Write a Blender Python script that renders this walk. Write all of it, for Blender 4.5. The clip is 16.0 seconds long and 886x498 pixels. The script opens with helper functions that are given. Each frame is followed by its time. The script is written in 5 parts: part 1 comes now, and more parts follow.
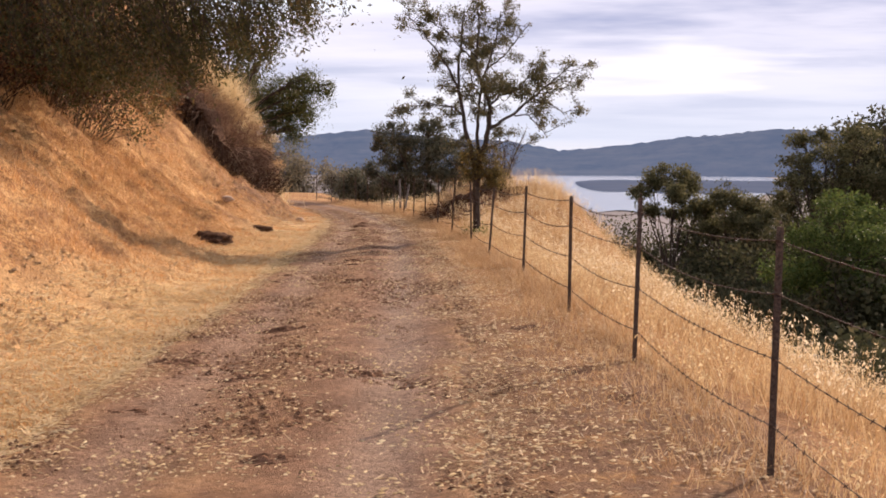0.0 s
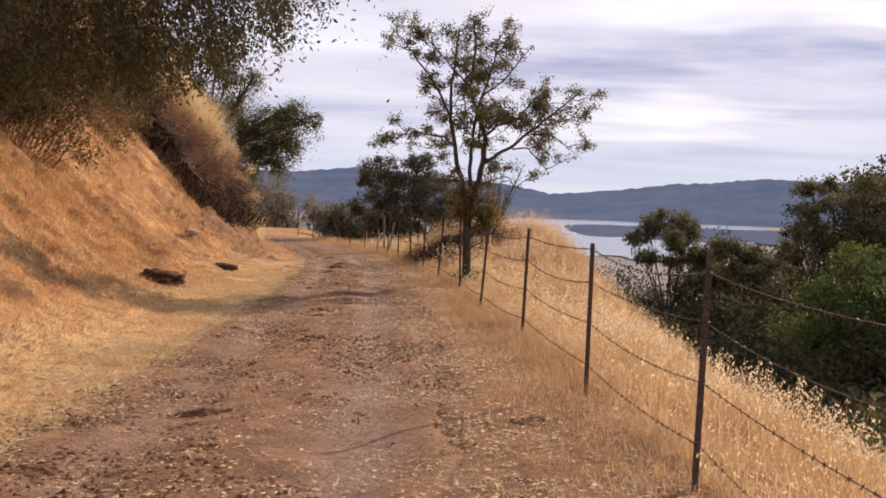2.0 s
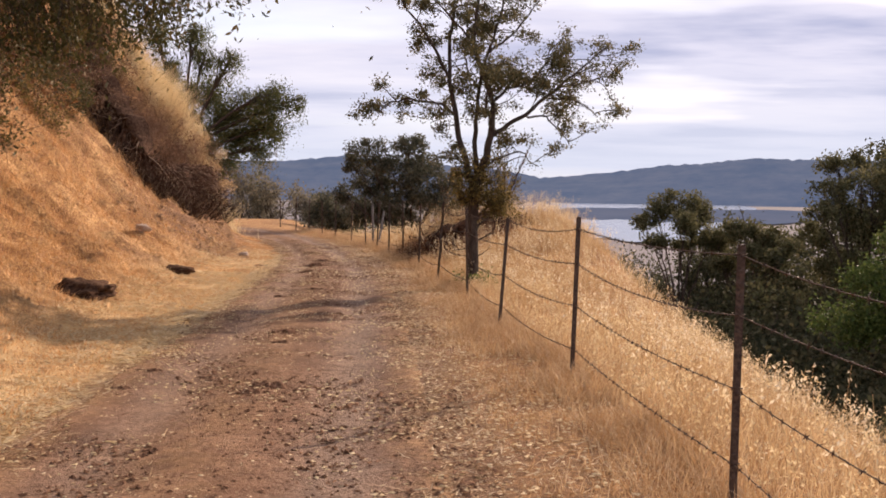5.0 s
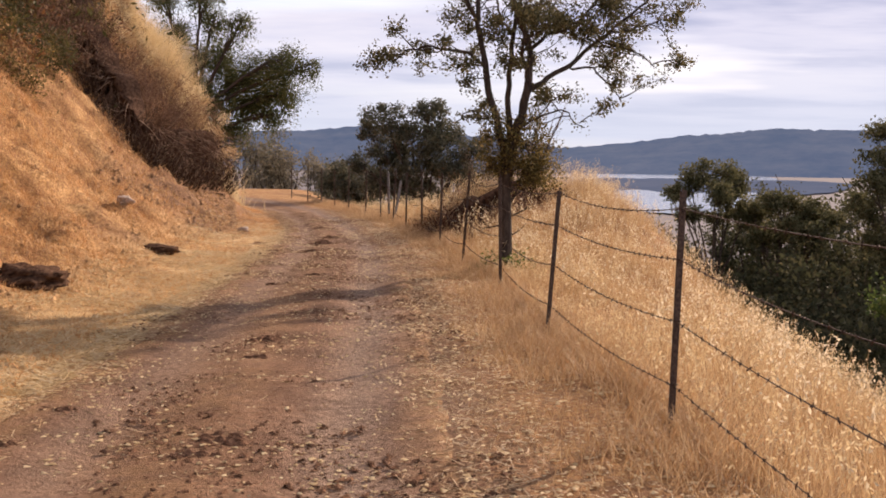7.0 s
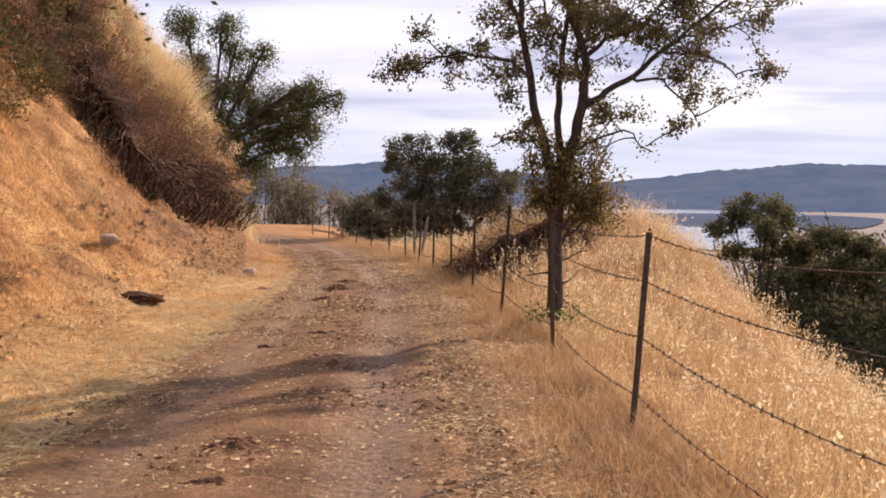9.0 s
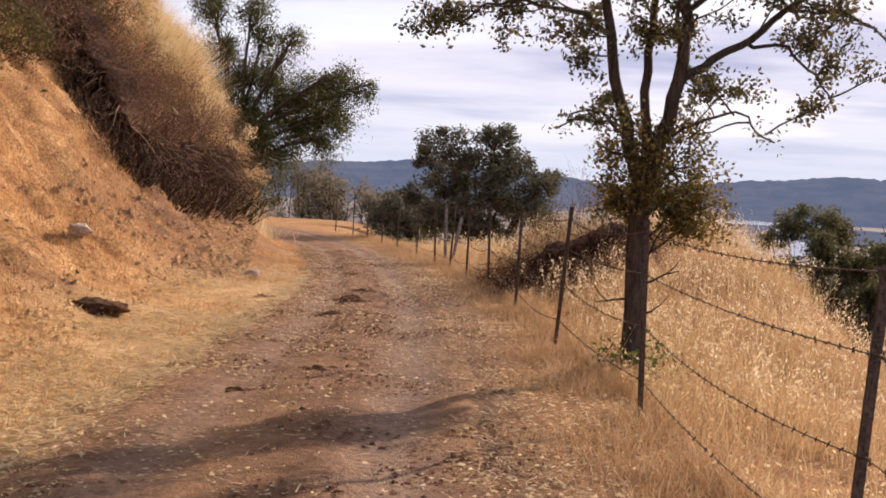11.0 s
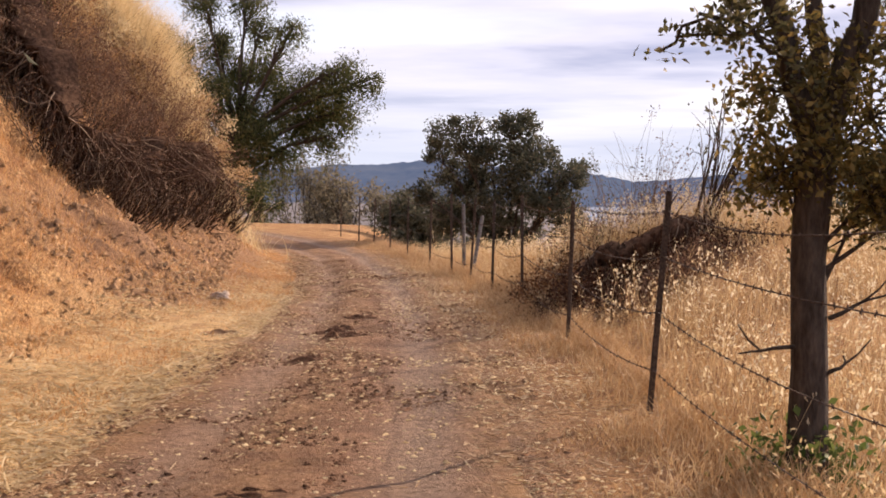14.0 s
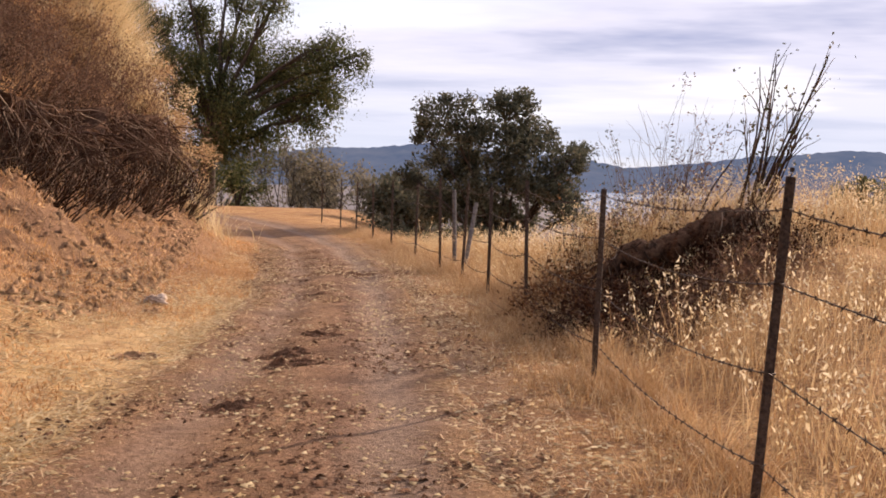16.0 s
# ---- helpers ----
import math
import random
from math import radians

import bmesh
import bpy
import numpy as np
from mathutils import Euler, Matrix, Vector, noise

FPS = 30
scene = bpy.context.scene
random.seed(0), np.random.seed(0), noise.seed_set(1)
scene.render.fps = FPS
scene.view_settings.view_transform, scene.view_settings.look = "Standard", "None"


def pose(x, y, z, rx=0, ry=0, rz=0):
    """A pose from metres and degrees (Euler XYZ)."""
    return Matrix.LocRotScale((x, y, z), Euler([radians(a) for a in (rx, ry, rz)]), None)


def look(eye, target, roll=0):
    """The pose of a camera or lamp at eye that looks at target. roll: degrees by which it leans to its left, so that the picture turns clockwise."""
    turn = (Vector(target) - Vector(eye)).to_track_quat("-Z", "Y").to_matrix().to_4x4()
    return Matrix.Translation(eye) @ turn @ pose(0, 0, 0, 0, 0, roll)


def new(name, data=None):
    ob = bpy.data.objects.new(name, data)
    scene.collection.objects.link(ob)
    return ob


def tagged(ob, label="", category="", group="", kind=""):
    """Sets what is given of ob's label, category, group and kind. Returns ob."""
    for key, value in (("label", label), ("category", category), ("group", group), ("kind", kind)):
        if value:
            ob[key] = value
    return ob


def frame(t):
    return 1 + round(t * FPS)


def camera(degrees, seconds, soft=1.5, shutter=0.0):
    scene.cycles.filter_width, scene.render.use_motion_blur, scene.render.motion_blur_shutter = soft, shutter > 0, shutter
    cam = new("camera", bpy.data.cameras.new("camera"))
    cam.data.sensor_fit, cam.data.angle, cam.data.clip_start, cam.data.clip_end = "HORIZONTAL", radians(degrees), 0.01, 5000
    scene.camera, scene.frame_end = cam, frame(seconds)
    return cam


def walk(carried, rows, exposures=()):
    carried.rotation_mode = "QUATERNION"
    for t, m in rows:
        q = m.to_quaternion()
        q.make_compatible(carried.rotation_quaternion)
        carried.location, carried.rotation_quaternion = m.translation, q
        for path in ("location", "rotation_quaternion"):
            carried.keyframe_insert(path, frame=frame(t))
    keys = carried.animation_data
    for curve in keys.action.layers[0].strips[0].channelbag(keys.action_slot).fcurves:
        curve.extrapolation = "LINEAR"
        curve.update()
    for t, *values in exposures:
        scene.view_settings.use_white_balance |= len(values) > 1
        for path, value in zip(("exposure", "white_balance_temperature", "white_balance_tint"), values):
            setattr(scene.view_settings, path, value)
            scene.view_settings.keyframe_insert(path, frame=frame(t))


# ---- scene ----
cam = camera(40.7, 16.0, soft=1.8)
METRES, EYE, TILT, LEAN, TURN = 23.4, 1.5, 0.0, -3.0, 0.0
ROWS = [
    (0.0, 0.0, 0.0, 0.0, -0.19, -3.97, 2.73),
    (0.5, -0.0005, 0.0341, -0.0006, 0.7, -2.49, 2.78),
    (1.0, 0.0, 0.0674, -0.0018, 0.88, -1.4, 3.27),
    (1.5, 0.0015, 0.0995, -0.0022, -0.06, 0.36, 0.9),
    (2.0, 0.003, 0.1297, -0.0024, -0.65, -2.08, 0.97),
    (2.5, 0.0042, 0.1569, -0.0027, -1.04, -3.49, 0.66),
    (3.0, 0.0048, 0.1865, -0.003, -1.33, -2.92, -0.11),
    (3.5, 0.0061, 0.2242, -0.0032, -0.99, -5.69, 1.99),
    (4.0, 0.0036, 0.2567, -0.0036, -1.03, -2.73, 2.8),
    (6.5, -0.0027, 0.4144, -0.0054, -1.16, -2.99, 1.2),
    (7.0, -0.003, 0.4478, -0.006, -0.19, -4.14, 2.19),
    (7.5, -0.0033, 0.4788, -0.0059, 0.82, -5.41, 3.29),
    (8.0, -0.0037, 0.5074, -0.0052, 1.32, -4.69, 3.08),
    (8.5, -0.005, 0.5379, -0.006, 1.3, -3.14, 2.22),
    (9.0, -0.0061, 0.5715, -0.007, 1.14, -2.42, 2.2),
    (11.5, -0.0159, 0.7376, -0.0085, 2.8, -2.44, -0.23),
    (12.0, -0.0177, 0.7651, -0.0089, 3.22, -3.1, 0.3),
    (12.5, -0.0187, 0.7937, -0.0097, 3.53, -1.8, 0.94),
    (13.0, -0.021, 0.8239, -0.0099, 3.57, -1.68, 1.54),
    (13.5, -0.0217, 0.8538, -0.011, 3.47, -2.36, 2.17),
    (14.0, -0.0235, 0.8839, -0.0116, 3.29, -2.39, 2.11),
    (14.5, -0.0246, 0.9129, -0.0121, 3.13, -1.71, 2.19),
    (15.0, -0.026, 0.9409, -0.0118, 2.86, -1.1, 2.33),
    (15.5, -0.0274, 0.9697, -0.0114, 2.75, -2.78, 2.3),
    (16.0, -0.0285, 0.9988, -0.0112, 2.83, -3.17, 1.46),
]
walk(cam, [(t, pose(0, 0, EYE, TILT, LEAN, TURN) @ pose(METRES * x, METRES * y, METRES * z, 90 + pitch, roll, yaw)) for t, x, y, z, yaw, pitch, roll in ROWS],
     [(t, stops + 0.09, 6500, 17.5) for t, stops in ((0.0, 0.20), (1.5, 0.12), (2.0, 0.04), (2.5, 0.06), (3.5, 0.03), (4.0, 0.14), (6.5, 0.06), (7.0, 0.08), (8.0, 0.22), (9.0, 0.22), (11.5, 0.12), (12.5, 0.08), (13.5, 0.15), (14.5, 0.26), (15.0, 0.26), (16.0, 0.20))])

# ---- world, sun, exposure ----
SUN_AZ, SUN_EL = math.radians(39), math.radians(22.5)   # bearing east of +y, height
world = bpy.data.worlds.new("sky_world")
scene.world = world
world.use_nodes = True


class Nodes:
    """A short way to write node trees."""

    def __init__(self, tree):
        self.tree = tree
        tree.nodes.clear()

    def add(self, kind, links=(), **props):
        n = self.tree.nodes.new(kind)
        for k, v in props.items():
            if k in ("noise_dimensions", "operation", "blend_type", "data_type", "sky_type", "sun_disc", "sun_elevation", "sun_rotation",
                     "attribute_name", "feature", "distance", "vector_type", "air_density", "dust_density", "ozone_density", "altitude", "wave_type"):
                setattr(n, k, v)
        for sock, val in links:
            s = n.inputs[sock]
            if isinstance(val, bpy.types.NodeSocket):
                self.tree.links.new(val, s)
            else:
                s.default_value = val
        return n

    def noise(self, vec, scale, detail=4, rough=0.55):
        return self.add("ShaderNodeTexNoise", [("Vector", vec), ("Scale", scale), ("Detail", detail), ("Roughness", rough)]).outputs["Fac"]

    def ramp(self, fac, stops):
        n = self.tree.nodes.new("ShaderNodeValToRGB")
        el = n.color_ramp.elements
        while len(el) < len(stops):
            el.new(0.5)
        for e, (p, c) in zip(el, stops):
            e.position = p
            e.color = (*c, 1) if isinstance(c, tuple) else (c, c, c, 1)
        self.tree.links.new(fac, n.inputs["Fac"])
        return n.outputs["Color"]

    def mix(self, fac, a, b, blend="MIX"):
        n = self.tree.nodes.new("ShaderNodeMix")
        n.data_type, n.blend_type = "RGBA", blend
        for i, v in ((0, fac), (6, a), (7, b)):
            if isinstance(v, bpy.types.NodeSocket):
                self.tree.links.new(v, n.inputs[i])
            else:
                n.inputs[i].default_value = (*v, 1) if isinstance(v, tuple) else v
        return n.outputs[2]

    def math(self, op, a, b=0.0):
        n = self.tree.nodes.new("ShaderNodeMath")
        n.operation = op
        for i, v in ((0, a), (1, b)):
            if isinstance(v, bpy.types.NodeSocket):
                self.tree.links.new(v, n.inputs[i])
            else:
                n.inputs[i].default_value = v
        return n.outputs[0]


w = Nodes(world.node_tree)
sky = w.add("ShaderNodeTexSky", sky_type="NISHITA", sun_disc=False, sun_elevation=SUN_EL, sun_rotation=SUN_AZ, dust_density=1.5)
coord = w.add("ShaderNodeTexCoord").outputs["Generated"]
sep = w.add("ShaderNodeSeparateXYZ", [(0, coord)])
high = w.math("ADD", w.math("MAXIMUM", sep.outputs[2], 0.0), 0.06)
flat = w.add("ShaderNodeCombineXYZ", [(0, w.math("DIVIDE", sep.outputs[0], high)), (1, w.math("DIVIDE", sep.outputs[1], high))]).outputs[0]
drift = w.add("ShaderNodeMapping", [("Vector", flat), ("Scale", (0.36, 0.52, 1.0)), ("Location", (0.4, 1.7, 0.0)), ("Rotation", (0, 0, 0.35))]).outputs[0]
broad = w.noise(drift, 0.55, 5, 0.50)
fine = w.noise(drift, 1.5, 5, 0.58)
cover = w.ramp(broad, [(0.30, 0.0), (0.46, 1.0)])
shade = w.ramp(w.math("ADD", w.math("MULTIPLY", fine, 0.5), w.math("MULTIPLY", broad, 0.5)), [(0.42, (0.80, 0.79, 0.85)), (0.50, (0.67, 0.68, 0.79)), (0.585, (0.40, 0.44, 0.60))])
clear = w.mix(1.0, w.mix(1.0, sky.outputs[0], (0.10, 0.10, 0.10), "MULTIPLY"), (0.30, 0.33, 0.40), "ADD")
low = w.ramp(sep.outputs[2], [(0.0, (0.60, 0.66, 0.76)), (0.05, (0.66, 0.71, 0.80)), (0.16, (0.80, 0.82, 0.88))])
cloudy = w.mix(cover, clear, shade)
haze = w.ramp(sep.outputs[2], [(0.03, 0.85), (0.12, 0.0)])
col = w.mix(haze, cloudy, low)
bg = w.add("ShaderNodeBackground", [("Color", col), ("Strength", 1.0)])
w.add("ShaderNodeOutputWorld", [("Surface", bg.outputs[0])])

sun_lamp = bpy.data.lights.new("sun", "SUN")
sun_lamp.energy, sun_lamp.angle, sun_lamp.color = 6.8, math.radians(0.7), (1.0, 0.795, 0.60)
sun = new("sun", sun_lamp)
toward = Vector((math.sin(SUN_AZ) * math.cos(SUN_EL), math.cos(SUN_AZ) * math.cos(SUN_EL), math.sin(SUN_EL)))
sun.matrix_world = look(toward * 60, (0, 0, 0))


# ---- materials ----
def material(name):
    m = bpy.data.materials.new(name)
    m.use_nodes = True
    return m, Nodes(m.node_tree)


def finish(n, color, rough=0.9, bump=None, strength=0.4, distance=0.02, spec=0.3, metal=0.0, trans=None):
    links = [("Base Color", color if isinstance(color, bpy.types.NodeSocket) else (*color, 1)), ("Roughness", rough), ("Metallic", metal), ("Specular IOR Level", spec)]
    if bump is not None:
        links.append(("Normal", n.add("ShaderNodeBump", [("Height", bump), ("Strength", strength), ("Distance", distance)]).outputs[0]))
    p = n.add("ShaderNodeBsdfPrincipled", links).outputs[0]
    if trans is not None:
        t = n.add("ShaderNodeBsdfTranslucent", [("Color", color)]).outputs[0]
        p = n.add("ShaderNodeMixShader", [(0, trans), (1, p), (2, t)]).outputs[0]
    n.add("ShaderNodeOutputMaterial", [("Surface", p)])


def ground_material():
    m, n = material("dry_ground")
    pos = n.add("ShaderNodeNewGeometry").outputs["Position"]
    big, mid, tiny, speck = n.noise(pos, 0.35, 5), n.noise(pos, 2.2, 5), n.noise(pos, 26, 4, 0.7), n.noise(pos, 90, 3, 0.7)
    straw = n.ramp(mid, [(0.32, (0.321, 0.159, 0.067)), (0.48, (0.555, 0.310, 0.124)), (0.66, (0.747, 0.471, 0.208))])
    straw = n.mix(n.ramp(tiny, [(0.40, 0.0), (0.58, 0.85)]), straw, (0.189, 0.090, 0.043))
    straw = n.mix(n.ramp(speck, [(0.60, 0.0), (0.70, 0.8)]), straw, (0.619, 0.464, 0.258))
    bare = n.mix(tiny, (0.163, 0.082, 0.043), (0.327, 0.185, 0.099))
    col = n.mix(n.ramp(big, [(0.45, 0.0), (0.68, 0.45)]), straw, bare)
    wood = n.add("ShaderNodeAttribute", attribute_name="woodland_shade").outputs["Fac"]
    # scrub floor, its colour darkened for the shade under the valley trees
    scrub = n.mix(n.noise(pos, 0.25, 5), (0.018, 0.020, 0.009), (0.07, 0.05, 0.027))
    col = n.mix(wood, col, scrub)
    dirt = n.add("ShaderNodeAttribute", attribute_name="dirt").outputs["Fac"]
    earth = n.mix(tiny, (0.17, 0.10, 0.065), (0.34, 0.22, 0.15))
    col = n.mix(n.math("MULTIPLY", dirt, n.ramp(mid, [(0.30, 0.35), (0.60, 1.0)])), col, earth)
    trodden = n.add("ShaderNodeAttribute", attribute_name="trodden").outputs["Fac"]
    col = n.mix(n.math("MULTIPLY", trodden, n.ramp(n.noise(pos, 3.2, 5, 0.65), [(0.34, 0.25), (0.54, 1.0)])), col, n.mix(tiny, (0.125, 0.066, 0.038), (0.27, 0.155, 0.088)))
    thatch = n.add("ShaderNodeAttribute", attribute_name="thatch").outputs["Fac"]
    col = n.mix(n.math("MULTIPLY", thatch, n.ramp(n.noise(pos, 4.0, 5, 0.65), [(0.36, 0.25), (0.56, 0.95)])), col, n.mix(tiny, (0.56, 0.36, 0.165), (0.80, 0.58, 0.30)))
    scree = n.add("ShaderNodeAttribute", attribute_name="scree").outputs["Fac"]
    col = n.mix(n.math("MULTIPLY", scree, n.ramp(mid, [(0.34, 0.35), (0.58, 0.95)])), col, n.mix(tiny, (0.14, 0.072, 0.042), (0.34, 0.20, 0.115)))
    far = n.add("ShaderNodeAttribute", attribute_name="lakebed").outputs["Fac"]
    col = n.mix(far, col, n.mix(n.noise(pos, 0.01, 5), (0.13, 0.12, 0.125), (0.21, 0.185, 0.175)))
    finish(n, col, 0.95, n.math("ADD", n.math("MULTIPLY", tiny, 0.7), n.math("MULTIPLY", speck, 0.4)), 1.0, 0.05, 0.1)
    return m


def road_material():
    m, n = material("dirt_road")
    pos = n.add("ShaderNodeNewGeometry").outputs["Position"]
    big, mid, tiny, speck = n.noise(pos, 0.5, 5), n.noise(pos, 2.6, 6, 0.65), n.noise(pos, 18, 5, 0.7), n.noise(pos, 75, 4, 0.7)
    col = n.ramp(mid, [(0.34, (0.110, 0.053, 0.028)), (0.50, (0.192, 0.099, 0.055)), (0.68, (0.285, 0.162, 0.093))])
    track = n.add("ShaderNodeAttribute", attribute_name="track").outputs["Fac"]
    col = n.mix(n.math("MULTIPLY", track, 0.65), col, (0.31, 0.225, 0.163))
    col = n.mix(n.ramp(tiny, [(0.38, 0.6), (0.55, 0.0)]), col, (0.077, 0.041, 0.022))
    col = n.mix(n.ramp(speck, [(0.58, 0.0), (0.68, 0.75)]), col, (0.387, 0.267, 0.158))
    edge = n.add("ShaderNodeAttribute", attribute_name="verge").outputs["Fac"]
    straw = n.mix(tiny, (0.241, 0.129, 0.056), (0.473, 0.292, 0.129))
    col = n.mix(n.math("MULTIPLY", edge, n.ramp(n.noise(pos, 5, 5, 0.7), [(0.38, 0.2), (0.58, 1.0)])), col, straw)
    finish(n, col, 0.95, n.math("ADD", n.math("MULTIPLY", tiny, 0.8), n.math("MULTIPLY", speck, 0.5)), 0.8, 0.03, 0.15)
    return m


def blade_material(name, stops, trans=0.35, rough=0.6):
    m, n = material(name)
    g = n.add("ShaderNodeNewGeometry")
    rnd = g.outputs["Random Per Island"]
    col = n.ramp(rnd, stops)
    patch = n.noise(g.outputs["Position"], 0.8, 4)
    col = n.mix(n.ramp(patch, [(0.42, 0.0), (0.66, 0.45)]), col, stops[0][1])
    finish(n, col, rough, spec=0.12, trans=trans)
    return m


def bark_material(name, a, b):
    m, n = material(name)
    pos = n.add("ShaderNodeNewGeometry").outputs["Position"]
    long = n.add("ShaderNodeMapping", [("Vector", pos), ("Scale", (1, 1, 0.25))]).outputs[0]
    f = n.noise(long, 28, 5, 0.7)
    finish(n, n.mix(n.ramp(f, [(0.35, 0.0), (0.65, 1.0)]), a, b), 0.92, f, 0.9, 0.02, 0.15)
    return m


def plain(name, a, b, scale=30, rough=0.8, metal=0.0, bump=0.3, dist=0.004, spec=0.3):
    m, n = material(name)
    pos = n.add("ShaderNodeNewGeometry").outputs["Position"]
    f = n.noise(pos, scale, 5, 0.65)
    finish(n, n.mix(n.ramp(f, [(0.35, 0.0), (0.65, 1.0)]), a, b), rough, f, bump, dist, spec, metal)
    return m


def hill_material(name, a, b, scale, haze_glow):
    """Far hills; the skylight scattered by kilometres of air is painted in as emission."""
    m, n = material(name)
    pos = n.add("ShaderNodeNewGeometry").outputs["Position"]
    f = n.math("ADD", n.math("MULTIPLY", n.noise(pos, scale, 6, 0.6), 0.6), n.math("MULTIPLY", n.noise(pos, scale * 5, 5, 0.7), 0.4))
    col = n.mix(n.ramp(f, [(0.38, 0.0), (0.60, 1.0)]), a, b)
    p = n.add("ShaderNodeBsdfPrincipled", [("Base Color", col), ("Roughness", 1.0), ("Specular IOR Level", 0.0), ("Emission Color", (*haze_glow, 1)), ("Emission Strength", 1.0)]).outputs[0]
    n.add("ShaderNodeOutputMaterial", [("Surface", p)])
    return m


def water_material():
    m, n = material("lake_water")
    pos = n.add("ShaderNodeNewGeometry").outputs["Position"]
    f = n.noise(pos, 0.05, 4)
    finish(n, (0.16, 0.20, 0.26), 0.22, f, 0.05, 1.0, 0.5)
    return m


GROUND = ground_material()
ROAD = road_material()
OAT = blade_material("tall_dry_oat_grass", [(0.0, (0.324, 0.194, 0.095)), (0.5, (0.522, 0.360, 0.184)), (1.0, (0.666, 0.513, 0.306))], 0.4, 0.7)
STRAW = blade_material("short_dry_grass", [(0.0, (0.399, 0.198, 0.080)), (0.5, (0.692, 0.396, 0.165)), (1.0, (0.840, 0.573, 0.283))], 0.25)
VERGE = blade_material("trampled_verge_grass", [(0.0, (0.33, 0.195, 0.095)), (0.5, (0.57, 0.375, 0.19)), (1.0, (0.74, 0.56, 0.33))], 0.25)
LITTER = blade_material("straw_litter", [(0.0, (0.216, 0.126, 0.063)), (0.5, (0.450, 0.306, 0.153)), (1.0, (0.666, 0.522, 0.324))], 0.1)
SEED = blade_material("oat_seed_heads", [(0.0, (0.558, 0.414, 0.216)), (1.0, (0.765, 0.648, 0.414))], 0.45)
PALE = blade_material("pale_oat_husk", [(0.0, (0.62, 0.50, 0.31)), (1.0, (0.82, 0.73, 0.54))], 0.45)
OAK_LEAF = blade_material("oak_leaf", [(0.0, (0.040, 0.042, 0.016)), (0.6, (0.090, 0.086, 0.033)), (1.0, (0.20, 0.135, 0.05))], 0.33, 0.6)
YOUNG_LEAF = blade_material("young_oak_leaf", [(0.0, (0.060, 0.058, 0.028)), (0.6, (0.125, 0.115, 0.055)), (1.0, (0.24, 0.19, 0.09))], 0.42, 0.6)
GOLD_LEAF = blade_material("yellowing_oak_leaf", [(0.0, (0.072, 0.058, 0.020)), (0.6, (0.165, 0.130, 0.044)), (1.0, (0.34, 0.235, 0.08))], 0.38, 0.6)
DARK_LEAF = blade_material("dark_oak_leaf", [(0.0, (0.052, 0.057, 0.040)), (0.6, (0.112, 0.113, 0.074)), (1.0, (0.19, 0.168, 0.115))], 0.42, 0.85)
# oak leaf with the shade of the valley trees put into its colour
SHADE_LEAF = blade_material("shaded_oak_leaf", [(0.0, (0.036, 0.039, 0.020)), (0.6, (0.076, 0.076, 0.038)), (1.0, (0.13, 0.112, 0.060))], 0.36, 0.85)
OLIVE_LEAF = blade_material("olive_oak_leaf", [(0.0, (0.062, 0.064, 0.030)), (0.6, (0.135, 0.128, 0.060)), (1.0, (0.22, 0.19, 0.10))], 0.42, 0.8)
WILLOW_LEAF = blade_material("long_green_leaf", [(0.0, (0.040, 0.050, 0.020)), (0.6, (0.105, 0.112, 0.040)), (1.0, (0.21, 0.19, 0.07))], 0.42, 0.62)
GREEN_LEAF = blade_material("bright_green_leaf", [(0.0, (0.050, 0.078, 0.022)), (0.6, (0.105, 0.140, 0.036)), (1.0, (0.18, 0.20, 0.06))], 0.38, 0.6)
BROWN_LEAF = blade_material("withered_leaf", [(0.0, (0.11, 0.050, 0.024)), (0.6, (0.22, 0.105, 0.045)), (1.0, (0.36, 0.20, 0.085))], 0.25, 0.7)
RED_LEAF = blade_material("russet_dry_leaf", [(0.0, (0.10, 0.052, 0.034)), (0.6, (0.21, 0.118, 0.075)), (1.0, (0.40, 0.27, 0.165))], 0.2, 0.85)
BRUSH_LEAF = blade_material("dead_and_shaded_leaf", [(0.0, (0.026, 0.011, 0.006)), (0.6, (0.068, 0.029, 0.015)), (1.0, (0.16, 0.080, 0.042))], 0.10, 0.85)
GREY_LEAF = blade_material("grey_scrub_leaf", [(0.0, (0.13, 0.115, 0.085)), (1.0, (0.28, 0.24, 0.165))], 0.5, 0.8)
BARK = bark_material("oak_bark", (0.030, 0.022, 0.017), (0.095, 0.072, 0.056))
TWIG = bark_material("dry_twig", (0.07, 0.040, 0.026), (0.20, 0.125, 0.080))
DARK_TWIG = blade_material("dark_dead_twig", [(0.0, (0.020, 0.012, 0.008)), (0.72, (0.075, 0.042, 0.026)), (1.0, (0.40, 0.29, 0.20))], 0.0, 0.9)
ROOT = blade_material("bare_root", [(0.0, (0.045, 0.024, 0.015)), (0.65, (0.14, 0.075, 0.045)), (1.0, (0.42, 0.30, 0.20))], 0.0, 0.9)
STEEL = plain("weathered_steel", (0.050, 0.038, 0.032), (0.14, 0.10, 0.08), 60, 0.75, 0.5)
WIRE = plain("rusted_wire", (0.045, 0.032, 0.026), (0.12, 0.075, 0.05), 80, 0.7, 0.6)
GREYWOOD = plain("weathered_wood", (0.10, 0.092, 0.088), (0.20, 0.188, 0.18), 25, 0.9)
DUNG = plain("dry_dung", (0.066, 0.034, 0.020), (0.21, 0.115, 0.068), 22, 1.0, 0, 0.9, 0.03, 0.05)
BURROW = plain("dark_crumbly_earth", (0.040, 0.022, 0.014), (0.135, 0.075, 0.045), 16, 1.0, 0, 0.9, 0.03, 0.05)
